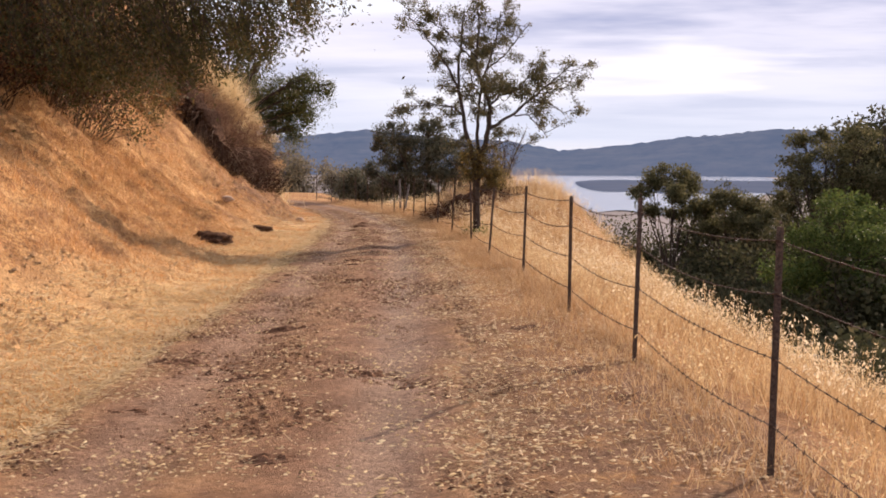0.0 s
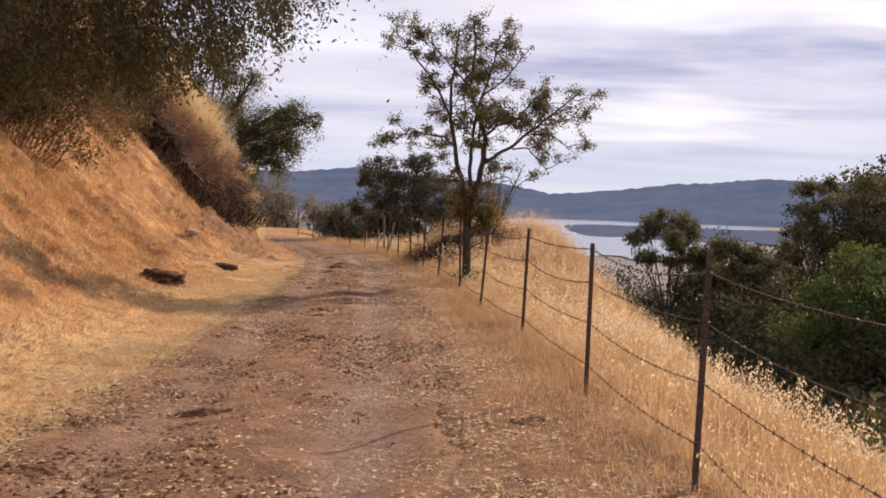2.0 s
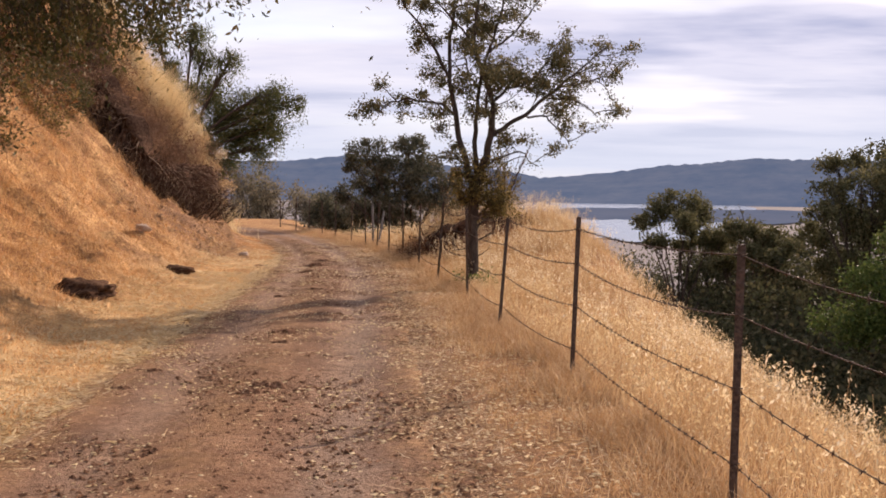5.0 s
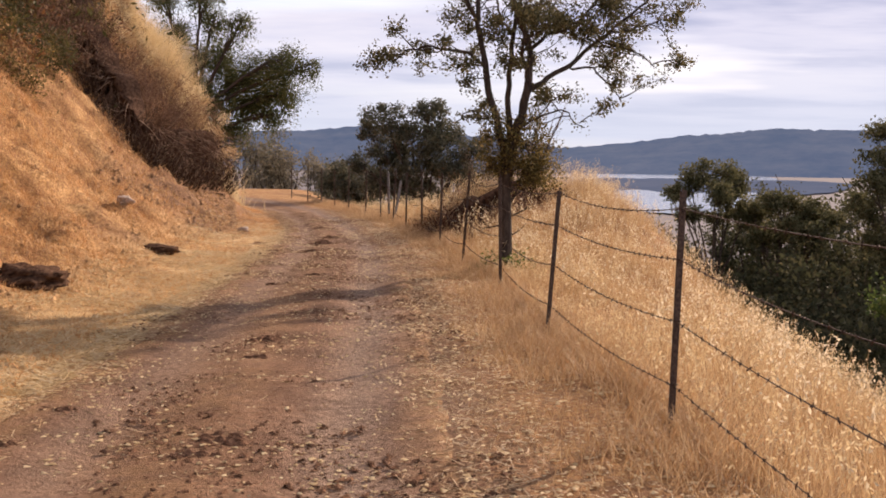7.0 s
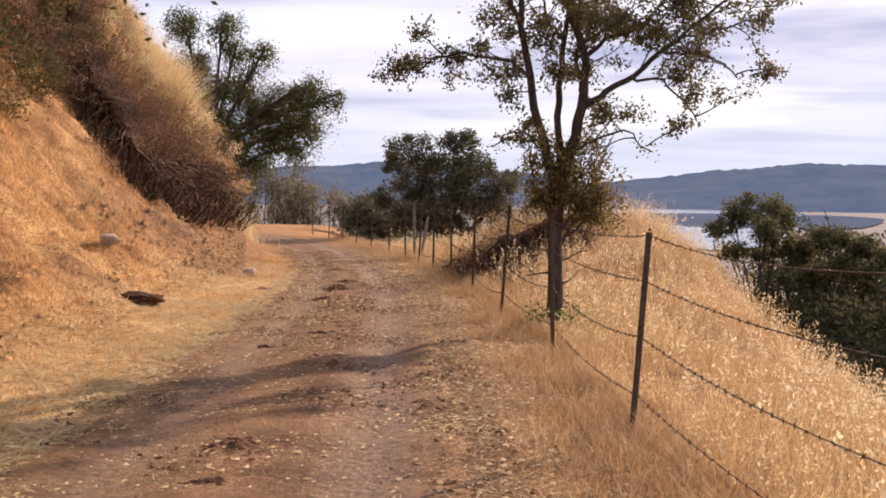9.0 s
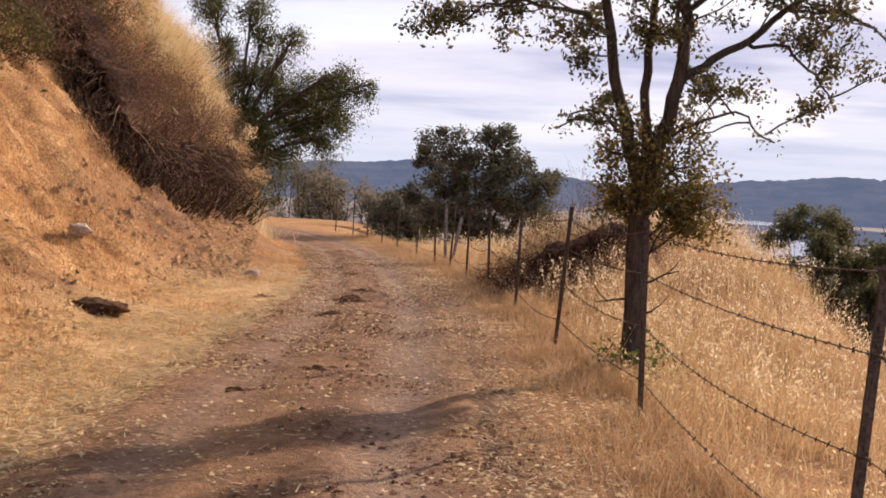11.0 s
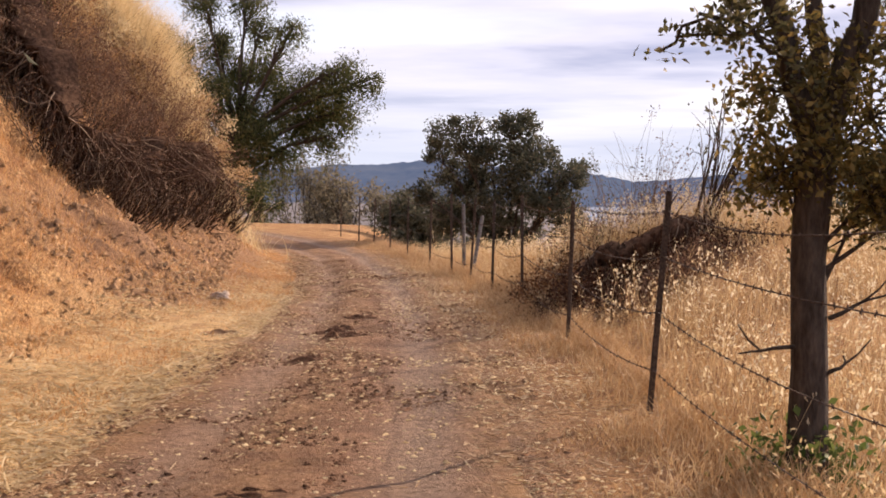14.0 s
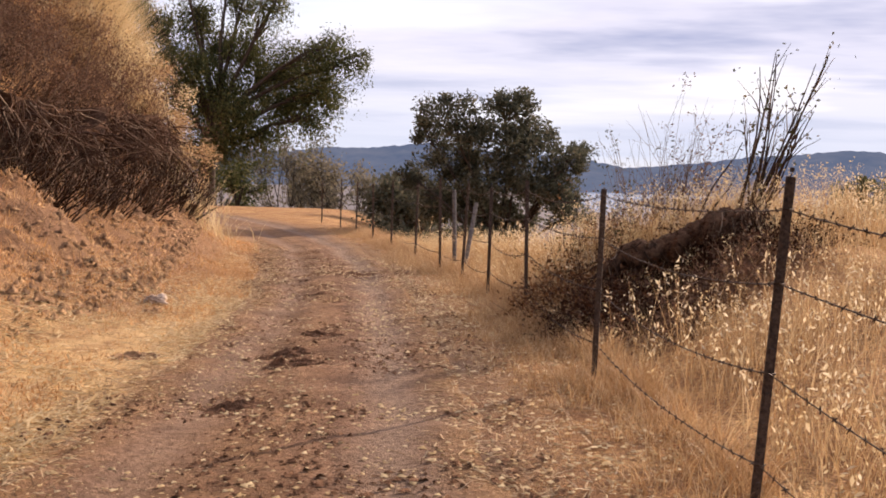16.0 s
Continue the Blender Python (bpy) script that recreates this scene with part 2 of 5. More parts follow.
STONY = plain("dry_straw_coloured_clod", (0.30, 0.17, 0.085), (0.60, 0.38, 0.19), 14, 1.0, 0, 0.9, 0.03, 0.05)
CLOD = plain("earth_clod", (0.17, 0.095, 0.055), (0.42, 0.26, 0.14), 14, 1.0, 0, 0.9, 0.03, 0.05)
ROCK = plain("pale_rock", (0.38, 0.29, 0.22), (0.62, 0.50, 0.40), 9, 0.9, 0, 0.6, 0.02, 0.2)
# last colour: bluish haze of distance, added as a faint glow
HILL = hill_material("hazy_far_hill", (0.022, 0.030, 0.032), (0.060, 0.062, 0.055), 0.006, (0.070, 0.094, 0.162))
SHORE = hill_material("hazy_far_shore", (0.020, 0.024, 0.030), (0.045, 0.045, 0.050), 0.01, (0.080, 0.098, 0.148))
WATER = water_material()


# ---- mesh helpers ----
def fill_mesh(name, verts, faces, mat, smooth=False):
    """A mesh from arrays: verts (n, 3); faces: list of (k, m) index arrays."""
    me = bpy.data.meshes.new(name)
    verts = np.asarray(verts, dtype=np.float32)
    loops = np.concatenate([np.asarray(f, dtype=np.int32).ravel() for f in faces])
    sizes = np.concatenate([np.full(len(f), np.asarray(f).shape[1], dtype=np.int32) for f in faces])
    me.vertices.add(len(verts))
    me.vertices.foreach_set("co", verts.ravel())
    me.loops.add(len(loops))
    me.loops.foreach_set("vertex_index", loops)
    me.polygons.add(len(sizes))
    me.polygons.foreach_set("loop_start", np.concatenate(([0], np.cumsum(sizes)[:-1])).astype(np.int32))
    me.polygons.foreach_set("loop_total", sizes)
    if smooth:
        me.polygons.foreach_set("use_smooth", np.ones(len(sizes), dtype=bool))
    me.update(calc_edges=True)
    me.materials.append(mat)
    return me


def attach(name, me, parent=None, label=""):
    ob = new(name, me)
    if parent is not None:
        ob.parent = parent
    return tagged(ob, label) if label else ob


def part(name, bm, mat, parent, label=""):
    me = bpy.data.meshes.new(name)
    bm.to_mesh(me)
    bm.free()
    me.materials.append(mat)
    return attach(name, me, parent, label)


def thing(name, x, y, z, label, category, group=""):
    ob = new(name)
    ob.location = (x, y, z)
    return tagged(ob, label, category, group)


def lattice(ix, iy, seed):
    h = (ix * 374761393 + iy * 668265263 + seed * 974634777) & 0xFFFFFFFF
    h = ((h ^ (h >> 13)) * 1274126177) & 0xFFFFFFFF
    return ((h ^ (h >> 16)) & 0xFFFF) / 65535.0


def value_noise(x, y, seed=0):
    ix, iy = np.floor(x).astype(np.int64), np.floor(y).astype(np.int64)
    fx, fy = x - ix, y - iy
    fx, fy = fx * fx * (3 - 2 * fx), fy * fy * (3 - 2 * fy)
    a, b = lattice(ix, iy, seed), lattice(ix + 1, iy, seed)
    c, d = lattice(ix, iy + 1, seed), lattice(ix + 1, iy + 1, seed)
    return (a * (1 - fx) + b * fx) * (1 - fy) + (c * (1 - fx) + d * fx) * fy - 0.5


def fbm(x, y, scale, octaves=4, seed=0):
    x, y = np.asarray(x, float) * scale, np.asarray(y, float) * scale
    out, amp = np.zeros(np.broadcast(x, y).shape), 1.0
    for o in range(octaves):
        out = out + amp * value_noise(x + 13.7 * o, y - 7.3 * o, seed + o)
        x, y, amp = x * 2.03, y * 2.03, amp * 0.5
    return out


# ---- lie of the land ----
ROAD_LEFT = ([-20, 0, 6, 12, 17, 24, 28, 32, 36, 40, 46, 52, 58, 64, 72, 90], [-2.1, -2.2, -2.28, -2.33, -2.38, -2.52, -2.66, -2.85, -3.25, -3.85, -5.0, -6.9, -9.6, -13.0, -18.0, -30.0])
ROAD_RIGHT = ([-20, 0, 6, 12, 17, 24, 28, 32, 36, 40, 46, 52, 58, 64, 72, 90], [0.3, 0.28, 0.25, 0.18, 0.02, -0.34, -0.62, -0.95, -1.55, -2.15, -3.35, -4.95, -7.2, -10.2, -15.0, -27.0])
FENCE_Y = [2.3, 5.97, 9.5, 12.72, 16.75, 20.4, 24.1, 27.75, 31.0, 34.8, 37.0, 39.1, 40.3, 43.0, 46.7, 49.2, 52.3, 55.6, 59.2]
FENCE_X = [1.88, 1.69, 1.575, 1.40, 1.19, 0.86, 0.66, 0.30, -0.03, -0.39, -0.78, -1.15, -1.50, -2.05, -2.79, -3.42, -4.17, -5.0, -6.05]
FOOT = ([-20, 0, 10, 15, 21, 26, 32, 36, 42, 46, 49, 54, 60, 70, 90], [-3.2, -3.3, -3.4, -3.4, -3.8, -3.8, -4.2, -4.25, -5.3, -6.2, -7.6, -11.5, -16.0, -24.0, -42.0])
BANK_A = ([-20, 10, 14, 21, 28, 34, 38, 41, 43, 45, 46, 49, 56], [0.42, 0.42, 0.42, 0.16, 0.30, 0.33, 0.48, 1.0, 1.75, 2.0, 1.7, 0.8, 0.25])
BANK_B = ([-20, 10, 14, 18, 21, 28, 34, 40, 46, 52], [0.15, 0.16, 0.16, 0.125, 0.115, 0.08, 0.13, 0.14, 0.09, 0.02])


def road_left(y):
    return np.interp(y, *ROAD_LEFT)


def road_right(y):
    return np.interp(y, *ROAD_RIGHT)


def fence_x(y):
    return np.interp(y, FENCE_Y + [64, 72, 90], FENCE_X + [-8.6, -13.0, -24.0])


def soft(v, k):
    """max(v, 0) with a rounded corner of width k."""
    return 0.5 * (v + np.sqrt(v * v + k * k))


def land(x, y):
    x, y = np.broadcast_arrays(np.asarray(x, float), np.asarray(y, float))
    base = -0.07 + 0.02 * np.clip(x, -5, 3)
    # the cut bank uphill
    d = soft(np.interp(y, *FOOT) - x, 0.5) - 0.06
    d = np.maximum(d, 0)
    raw = np.interp(y, *BANK_A) * d + np.interp(y, *BANK_B) * d * d
    top = np.interp(y, [-20, 20, 30, 44, 50, 60, 90], [9.0, 9.0, 14.0, 16.0, 6.0, 1.5, 1.0]) + 0.06 * d
    bank = top * (1 - np.exp(-raw / top))
    rough = np.clip(d, 0, 1.5) * (0.22 * fbm(x, y, 0.8, 4, 3) + 0.20 * fbm(x, y, 2.2, 3, 9) + 0.07 * fbm(x, y, 4.5, 2, 14))
    # the slope below the fence, with a knoll
    brow = np.interp(y, FENCE_Y + [64, 90, 130], FENCE_X + [-7.0, -9.5, -12.0])
    e = np.maximum(soft(x - brow - 0.2, 0.5) - 0.1, 0)
    k = np.interp(y, [0, 20, 28, 33, 41, 50, 60], [0.10, 0.10, 0.06, 0.035, 0.03, 0.06, 0.10])
    k0 = np.interp(y, [0, 22, 29, 33, 41, 50, 60], [0.28, 0.25, 0.07, 0.0, 0.0, 0.05, 0.1])
    k = k * np.interp(y, [0, 22, 29], [0.6, 0.65, 1.0])
    drop = np.where(e < 4.2, k0 * e + k * e * e, k0 * 4.2 + k * 17.64 + np.interp(y, [0, 20, 30, 40, 60], [1.0, 1.0, 1.0, 0.9, 0.8]) * (e - 4.2))
    floor = 10.5 + 13.9 * np.clip((np.hypot(x, y) - 60) / 500, 0, 1)
    drop = floor * (1 - np.exp(-drop / floor))
    knoll = 1.0 * np.exp(-((x - 3.0) / 2.4) ** 2 - ((y - 35.5) / 5.0) ** 2) * np.clip((x - fence_x(y) - 0.3) / 1.2, 0, 1)
    swell = np.clip(e, 0, 2) * 0.07 * fbm(x, y, 0.5, 4, 21)
    far = np.clip((y - 75) / 250, 0, 1)
    ahead = far * floor * (x < 60)
    z = base + bank * (1 - far) + rough - np.maximum(drop, ahead) + knoll + swell + 0.03 * fbm(x, y, 1.1, 3, 5)
    # wheel ruts
    u = (x - road_left(y)) / (road_right(y) - road_left(y))
    rut = np.exp(-((u - 0.24) / 0.11) ** 2) + np.exp(-((u - 0.76) / 0.11) ** 2)
    return z - 0.035 * rut * (y < 70)


def land_at(x, y):
    return float(land(np.array([x]), np.array([y]))[0])


def spaced(lo, hi, step, out_lo, out_hi, grow=1.16):
    """Even steps between lo and hi, growing outward to out_lo and out_hi."""
    mid = list(np.arange(lo, hi + step / 2, step))
    s, a = step, [mid[0]]
    while a[-1] > out_lo:
        s *= grow
        a.append(a[-1] - s)
    s, b = step, [mid[-1]]
    while b[-1] < out_hi:
        s *= grow
        b.append(b[-1] + s)
    return np.array(a[::-1][:-1] + mid + b[1:])


def sheet(xx, yy, zz):
    ny, nx = xx.shape
    i = np.arange(ny * nx).reshape(ny, nx)
    quads = np.stack([i[:-1, :-1], i[:-1, 1:], i[1:, 1:], i[1:, :-1]], -1).reshape(-1, 4)
    return np.stack([xx, yy, zz], -1).reshape(-1, 3), quads


def store(me, name, values):
    at = me.attributes.new(name, "FLOAT", "POINT")
    at.data.foreach_set("value", np.asarray(values, dtype=np.float32).ravel())


LAKE_Z = -23.2


def build_ground():
    xs, ys = spaced(-11, 9, 0.16, -4700, 4700), spaced(-2, 56, 0.16, -400, 4800)
    xx, yy = np.meshgrid(xs, ys)
    zz = land(xx, yy)
    inside = np.minimum(xx - road_left(yy), road_right(yy) - xx)
    zz = zz - 0.04 * np.clip(inside / 0.2, 0, 1) * (yy < 80)
    v, q = sheet(xx, yy, zz)
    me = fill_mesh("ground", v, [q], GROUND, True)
    e = xx - fence_x(yy)
    store(me, "woodland_shade", np.clip((e - np.interp(yy, [0, 22, 34, 50], [5.6, 5.6, 8, 7])) / 1.5 + fbm(xx, yy, 0.3, 3, 2), 0, 1) * (np.hypot(xx, yy) < 420))
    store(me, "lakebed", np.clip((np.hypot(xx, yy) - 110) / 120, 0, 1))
    store(me, "dirt", np.clip(1.0 - np.maximum(-inside, 0) / 0.5, 0, 1))
    store(me, "trodden", np.clip((xx - road_right(yy)) / 0.3, 0, 1) * np.clip((fence_x(yy) + np.interp(yy, [8, 14], [0.7, 0.1]) - xx) / 0.4, 0, 1) * (np.abs(yy - 28) < 30) * np.interp(yy, [9, 15], [1.0, 0.3]))
    off = road_left(yy) - xx
    store(me, "thatch", np.clip(off / 0.25, 0, 1) * np.clip((2.3 - off) / 1.2, 0, 1) * np.clip((39 - yy) / 5, 0, 1) * (yy > -2))
    up = np.interp(yy, *FOOT) - xx
    store(me, "scree", np.clip((up + 0.6) / 0.6, 0, 1) * np.clip((2.8 - up) / 1.0, 0, 1) * np.clip((yy - 32) / 3, 0, 1) * np.clip((48 - yy) / 2, 0, 1))
    tagged(new("ground", me), "dry golden grassland sloping from a cut bank to a valley", "ground", kind="structure")


def build_road():
    ys = np.concatenate([np.arange(-6, 50, 0.07), np.arange(50, 74, 0.3)])
    us = np.linspace(0, 1, 40)
    yy = np.repeat(ys[:, None], len(us), 1)
    wob = 0.16 * fbm(ys, ys * 0 + 3, 0.9, 4, 31)
    wob2 = 0.16 * fbm(ys, ys * 0 + 9, 0.9, 4, 41)
    lo, hi = road_left(ys) - 0.12 + wob, road_right(ys) + 0.10 + wob2
    xx = lo[:, None] + us[None] * (hi - lo)[:, None]
    edge = np.minimum(us, 1 - us)[None] * (hi - lo)[:, None]
    zz = land(xx, yy) + 0.012 - 0.05 * np.clip(1 - edge / 0.12, 0, 1) + 0.022 * fbm(xx, yy, 1.7, 4, 8)
    v, q = sheet(xx, yy, zz)
    me = fill_mesh("road", v, [q], ROAD, True)
    uu = np.broadcast_to(us[None], xx.shape)
    store(me, "track", np.exp(-((uu - 0.76) / 0.10) ** 2) + 0.6 * np.exp(-((uu - 0.24) / 0.10) ** 2))
    store(me, "verge", 0.85 * np.clip(1 - edge / 0.40, 0, 1) + 0.35 * np.exp(-((uu - 0.42) / 0.13) ** 2))
    tagged(new("road", me), "narrow unpaved dirt track with straw and gravel", "road", kind="structure")


build_ground()
build_road()


def build_far():
    def sector(a0, a1, r0, r1, z, wob, seed):
        """A flat patch in the distance between two bearings, with an uneven shore."""
        u, s = np.meshgrid(np.linspace(0, 1, 60), np.linspace(0, 1, 14))
        ang = np.radians(a0 + (a1 - a0) * u)
        shore = 1 + wob * fbm(u * 9, s * 2, 1.0, 4, seed)
        pinch = np.sqrt(np.clip(1 - (2 * u - 1) ** 6, 0, 1))
        rad = (r0 + r1) / 2 + (r1 - r0) * (s - 0.5) * shore * pinch
        lift = z + (np.sin(s * np.pi) * 3.0 if wob > 0.2 else 0 * s)
        return sheet(np.sin(ang) * rad, np.cos(ang) * rad, lift)

    v, q = sector(3.4, 15.9, 640, 3700, LAKE_Z, 0.06, 5)
    tagged(new("water", fill_mesh("water", v, [q], WATER, True)), "pale calm lake in the valley", "water", kind="structure")
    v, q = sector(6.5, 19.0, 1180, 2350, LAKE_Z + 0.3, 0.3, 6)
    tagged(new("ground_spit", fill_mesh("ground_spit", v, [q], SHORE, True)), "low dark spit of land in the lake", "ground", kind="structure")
    # far ridge, an arc round the lake
    ang = np.radians(np.linspace(-75, 75, 620))
    rad = np.linspace(0, 1, 26)
    aa, rr = np.meshgrid(ang, rad)
    dist = 3350 + 1000 * rr
    deg = np.degrees(aa)
    crest = 27 + np.interp(deg, [-75, -25, -10.2, -8.5, -5.8, -3.6, 0, 3.3, 5.6, 9.4, 11.3, 14.8, 17, 22, 75], [150, 120, 86, 104, 108, 128, 112, 88, 58, 84, 106, 128, 127, 138, 160])
    crest = crest + 12 * fbm(deg * 0.25, rr * 3, 1.0, 5, 77) + 7 * fbm(deg, rr, 6.0, 3, 70)
    zz = LAKE_Z - 4 + crest * rr ** 0.8 * (1 + 0.35 * fbm(deg * 0.4, rr * 6, 1.0, 5, 78) * (1 - rr))
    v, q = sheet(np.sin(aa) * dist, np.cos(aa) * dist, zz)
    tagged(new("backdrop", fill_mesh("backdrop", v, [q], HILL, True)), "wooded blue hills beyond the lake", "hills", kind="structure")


build_far()


# ---- tubes, leaves, trees ----
def tubes(paths, sides=6):
    """Verts and quads of tapered tubes along paths: lists of (points, radii)."""
    vs, fs, n = [], [], 0
    turn = np.linspace(0, 2 * np.pi, sides, endpoint=False)
    for pts, rad in paths:
        pts, rad = np.asarray(pts, float), np.asarray(rad, float)
        tan = np.gradient(pts, axis=0)
        tan /= np.linalg.norm(tan, axis=1, keepdims=True) + 1e-9
        ref = np.array([0.31, 0.86, 0.4]) if abs(tan[0, 2]) > 0.7 else np.array([0.1, 0.2, 1.0])
        a = np.cross(tan, ref)
        a /= np.linalg.norm(a, axis=1, keepdims=True) + 1e-9
        b = np.cross(tan, a)
        ring = pts[:, None] + rad[:, None, None] * (np.cos(turn)[None, :, None] * a[:, None] + np.sin(turn)[None, :, None] * b[:, None])
        k = len(pts)
        vs.append(ring.reshape(-1, 3))
        i = n + np.arange(k * sides).reshape(k, sides)
        j = np.roll(i, -1, 1)
        fs.append(np.stack([i[:-1], j[:-1], j[1:], i[1:]], -1).reshape(-1, 4))
        n += k * sides
    return np.concatenate(vs), np.concatenate(fs)


def leaf_cards(rng, at, size, droop=0.0, slim=0.55):
    """Small folded leaves: two triangles each, meeting at the midrib."""
    n = len(at)
    d = rng.normal(size=(n, 3))
    d[:, 2] -= droop
    d /= np.linalg.norm(d, axis=1, keepdims=True)
    s = np.cross(d, rng.normal(size=(n, 3)))
    s /= np.linalg.norm(s, axis=1, keepdims=True)
    up = np.cross(d, s)
    ln = (size * rng.uniform(0.6, 1.35, n))[:, None]
    base, tip = at - d * ln * 0.5, at + d * ln * 0.5
    wing = at + up * ln * 0.10
    v = np.stack([base, wing + s * ln * slim * 0.5, tip, wing - s * ln * slim * 0.5], 1).reshape(-1, 3)
    i = np.arange(n)[:, None] * 4
    return v, np.concatenate([i + np.array([[0, 1, 2]]), i + np.array([[0, 2, 3]])])


def grow(rng, start, heading, length, radius, depth, out, tips, bend=0.35, lift=0.12, kids=(3, 5), spread=0.9, shrink=0.62):
    k = 6
    pts, p, d = [np.array(start, float)], np.array(start, float), np.array(heading, float)
    d /= np.linalg.norm(d)
    for _ in range(k):
        d = d + rng.normal(size=3) * bend * 0.4 + np.array([0, 0, lift])
        d /= np.linalg.norm(d)
        p = p + d * length / k
        pts.append(p.copy())
    out.append((pts, np.linspace(radius, radius * (0.45 if depth else 0.3), k + 1), depth))
    if depth <= 1:
        tips.extend(pts[2:] if depth == 0 else pts[4:])
    if depth:
        for _ in range(rng.integers(*kids)):
            i = int(rng.integers(2, k + 1))
            h = (pts[i] - pts[i - 1])
            h = h / np.linalg.norm(h) + rng.normal(size=3) * spread * 0.6
            grow(rng, pts[i], h, length * shrink * rng.uniform(0.75, 1.2), radius * 0.5, depth - 1, out, tips, bend, lift, kids, spread, shrink)


def tree(name, x, y, z, box, seed, limbs, leaves, leaf, leaf_mat, label, bark=None, depth=2, puff=0.25, droop=0.0, trunk=None, lift=0.12, kids=(3, 5), category="tree", low=0.0, group="", slim=0.55, clumps=0, deep=1.0, fill=None):
    """A tree with its base at x, y, z. box: half width, top and bottom of the crown above the base (metres).
    limbs: rows of (start height, heading, length, radius)."""
    rng = np.random.default_rng(seed)
    out, tips = [], []
    if trunk:
        pts, rad = trunk
        out.append(([np.array(p, float) for p in pts], np.array(rad, float), 9))
    for start, heading, length, radius in limbs:
        grow(rng, start, heading, length, radius, depth, out, tips, lift=lift, kids=kids)
    tp = np.array(tips)
    half, top, bottom = box
    if half:
        k = half / np.percentile(np.abs(tp[:, :2]), 97)
        lo, hi = np.percentile(tp[:, 2], 1), np.percentile(tp[:, 2], 99)

        def fit_box(p):
            p = np.array(p, float)
            grown = np.clip(p[..., 2:3] / max(lo, 0.5), 0, 1)
            p[..., :2] *= 1 + (k * np.array([1.0, deep]) - 1) * grown
            zz = p[..., 2]
            p[..., 2] = np.where(zz < lo, zz * bottom / max(lo, 0.05), bottom + (zz - lo) * (top - bottom) / (hi - lo))
            return p
        out = [(fit_box(p), r, dd) for p, r, dd in out]
        tp = fit_box(tp)
    root = thing(name, x, y, z, label, category, group)
    thick = [(p, r) for p, r, dd in out if dd >= 2]
    thin = [(p, r) for p, r, dd in out if dd < 2]
    v, q = tubes(thick, 8)
    faces = [q]
    if thin:
        v2, q2 = tubes(thin, 4)
        faces.append(q2 + len(v))
        v = np.concatenate([v, v2])
    attach("trunk", fill_mesh("trunk", v, faces, bark or BARK, True), root)
    if leaves:
        hubs = tp if not clumps else tp[rng.choice(len(tp), min(clumps, len(tp)), replace=False)]
        if fill:
            (cx, cy, cz), (hx, hy, hz), count = fill
            ball = rng.normal(size=(count, 3))
            ball *= (rng.random(count) ** 0.4 / np.linalg.norm(ball, axis=1))[:, None]
            hubs = np.concatenate([hubs, ball * (hx, hy, hz) + (cx, cy, cz)])
        weight = rng.uniform(0.4, 1.6, len(hubs))
        pick = rng.choice(len(hubs), leaves, p=weight / weight.sum())
        at = hubs[pick] + np.clip(rng.normal(size=(leaves, 3)), -1.9, 1.9) * np.array([1.0, 1.0, 0.7]) * puff * rng.uniform(0.5, 1.35, len(hubs))[pick][:, None]
        if droop:
            at[:, 2] -= rng.exponential(droop, leaves) * 0.5
        if low:
            at[:, 2] = np.maximum(at[:, 2], low)
        v, f = leaf_cards(rng, at, leaf, droop, slim)
        attach("crown", fill_mesh("crown", v, [f], leaf_mat), root)
    return root


def wood_and_leaves(root, out, hubs, rng, leaves, leaf, puff, mat, bark=None, droop=0.0, slim=0.55, weight=None):
    """Trunk and crown meshes for a grown skeleton: out holds (points, radii, depth), hubs the places of leaves."""
    v, q = tubes([(p, r) for p, r, d in out if d >= 2], 8)
    faces = [q]
    thin = [(p, r) for p, r, d in out if d < 2]
    if thin:
        v2, q2 = tubes(thin, 4)
        faces.append(q2 + len(v))
        v = np.concatenate([v, v2])
    attach("trunk", fill_mesh("trunk", v, faces, bark or BARK, True), root)
    hubs = np.asarray(hubs, float)
    w = rng.uniform(0.3, 1.7, len(hubs)) * (1.0 if weight is None else np.asarray(weight))
    pick = rng.choice(len(hubs), leaves, p=w / w.sum())
    size = (np.asarray(puff) * np.ones(len(hubs)) * rng.uniform(0.55, 1.3, len(hubs)))[pick][:, None]
    at = hubs[pick] + np.clip(rng.normal(size=(leaves, 3)), -1.9, 1.9) * size * np.array([1.0, 1.0, 0.75])
    if droop:
        at[:, 2] -= rng.exponential(droop, leaves) * 0.5
    v, f = leaf_cards(rng, at, leaf, droop, slim)
    attach("crown", fill_mesh("crown", v, [f], mat), root)


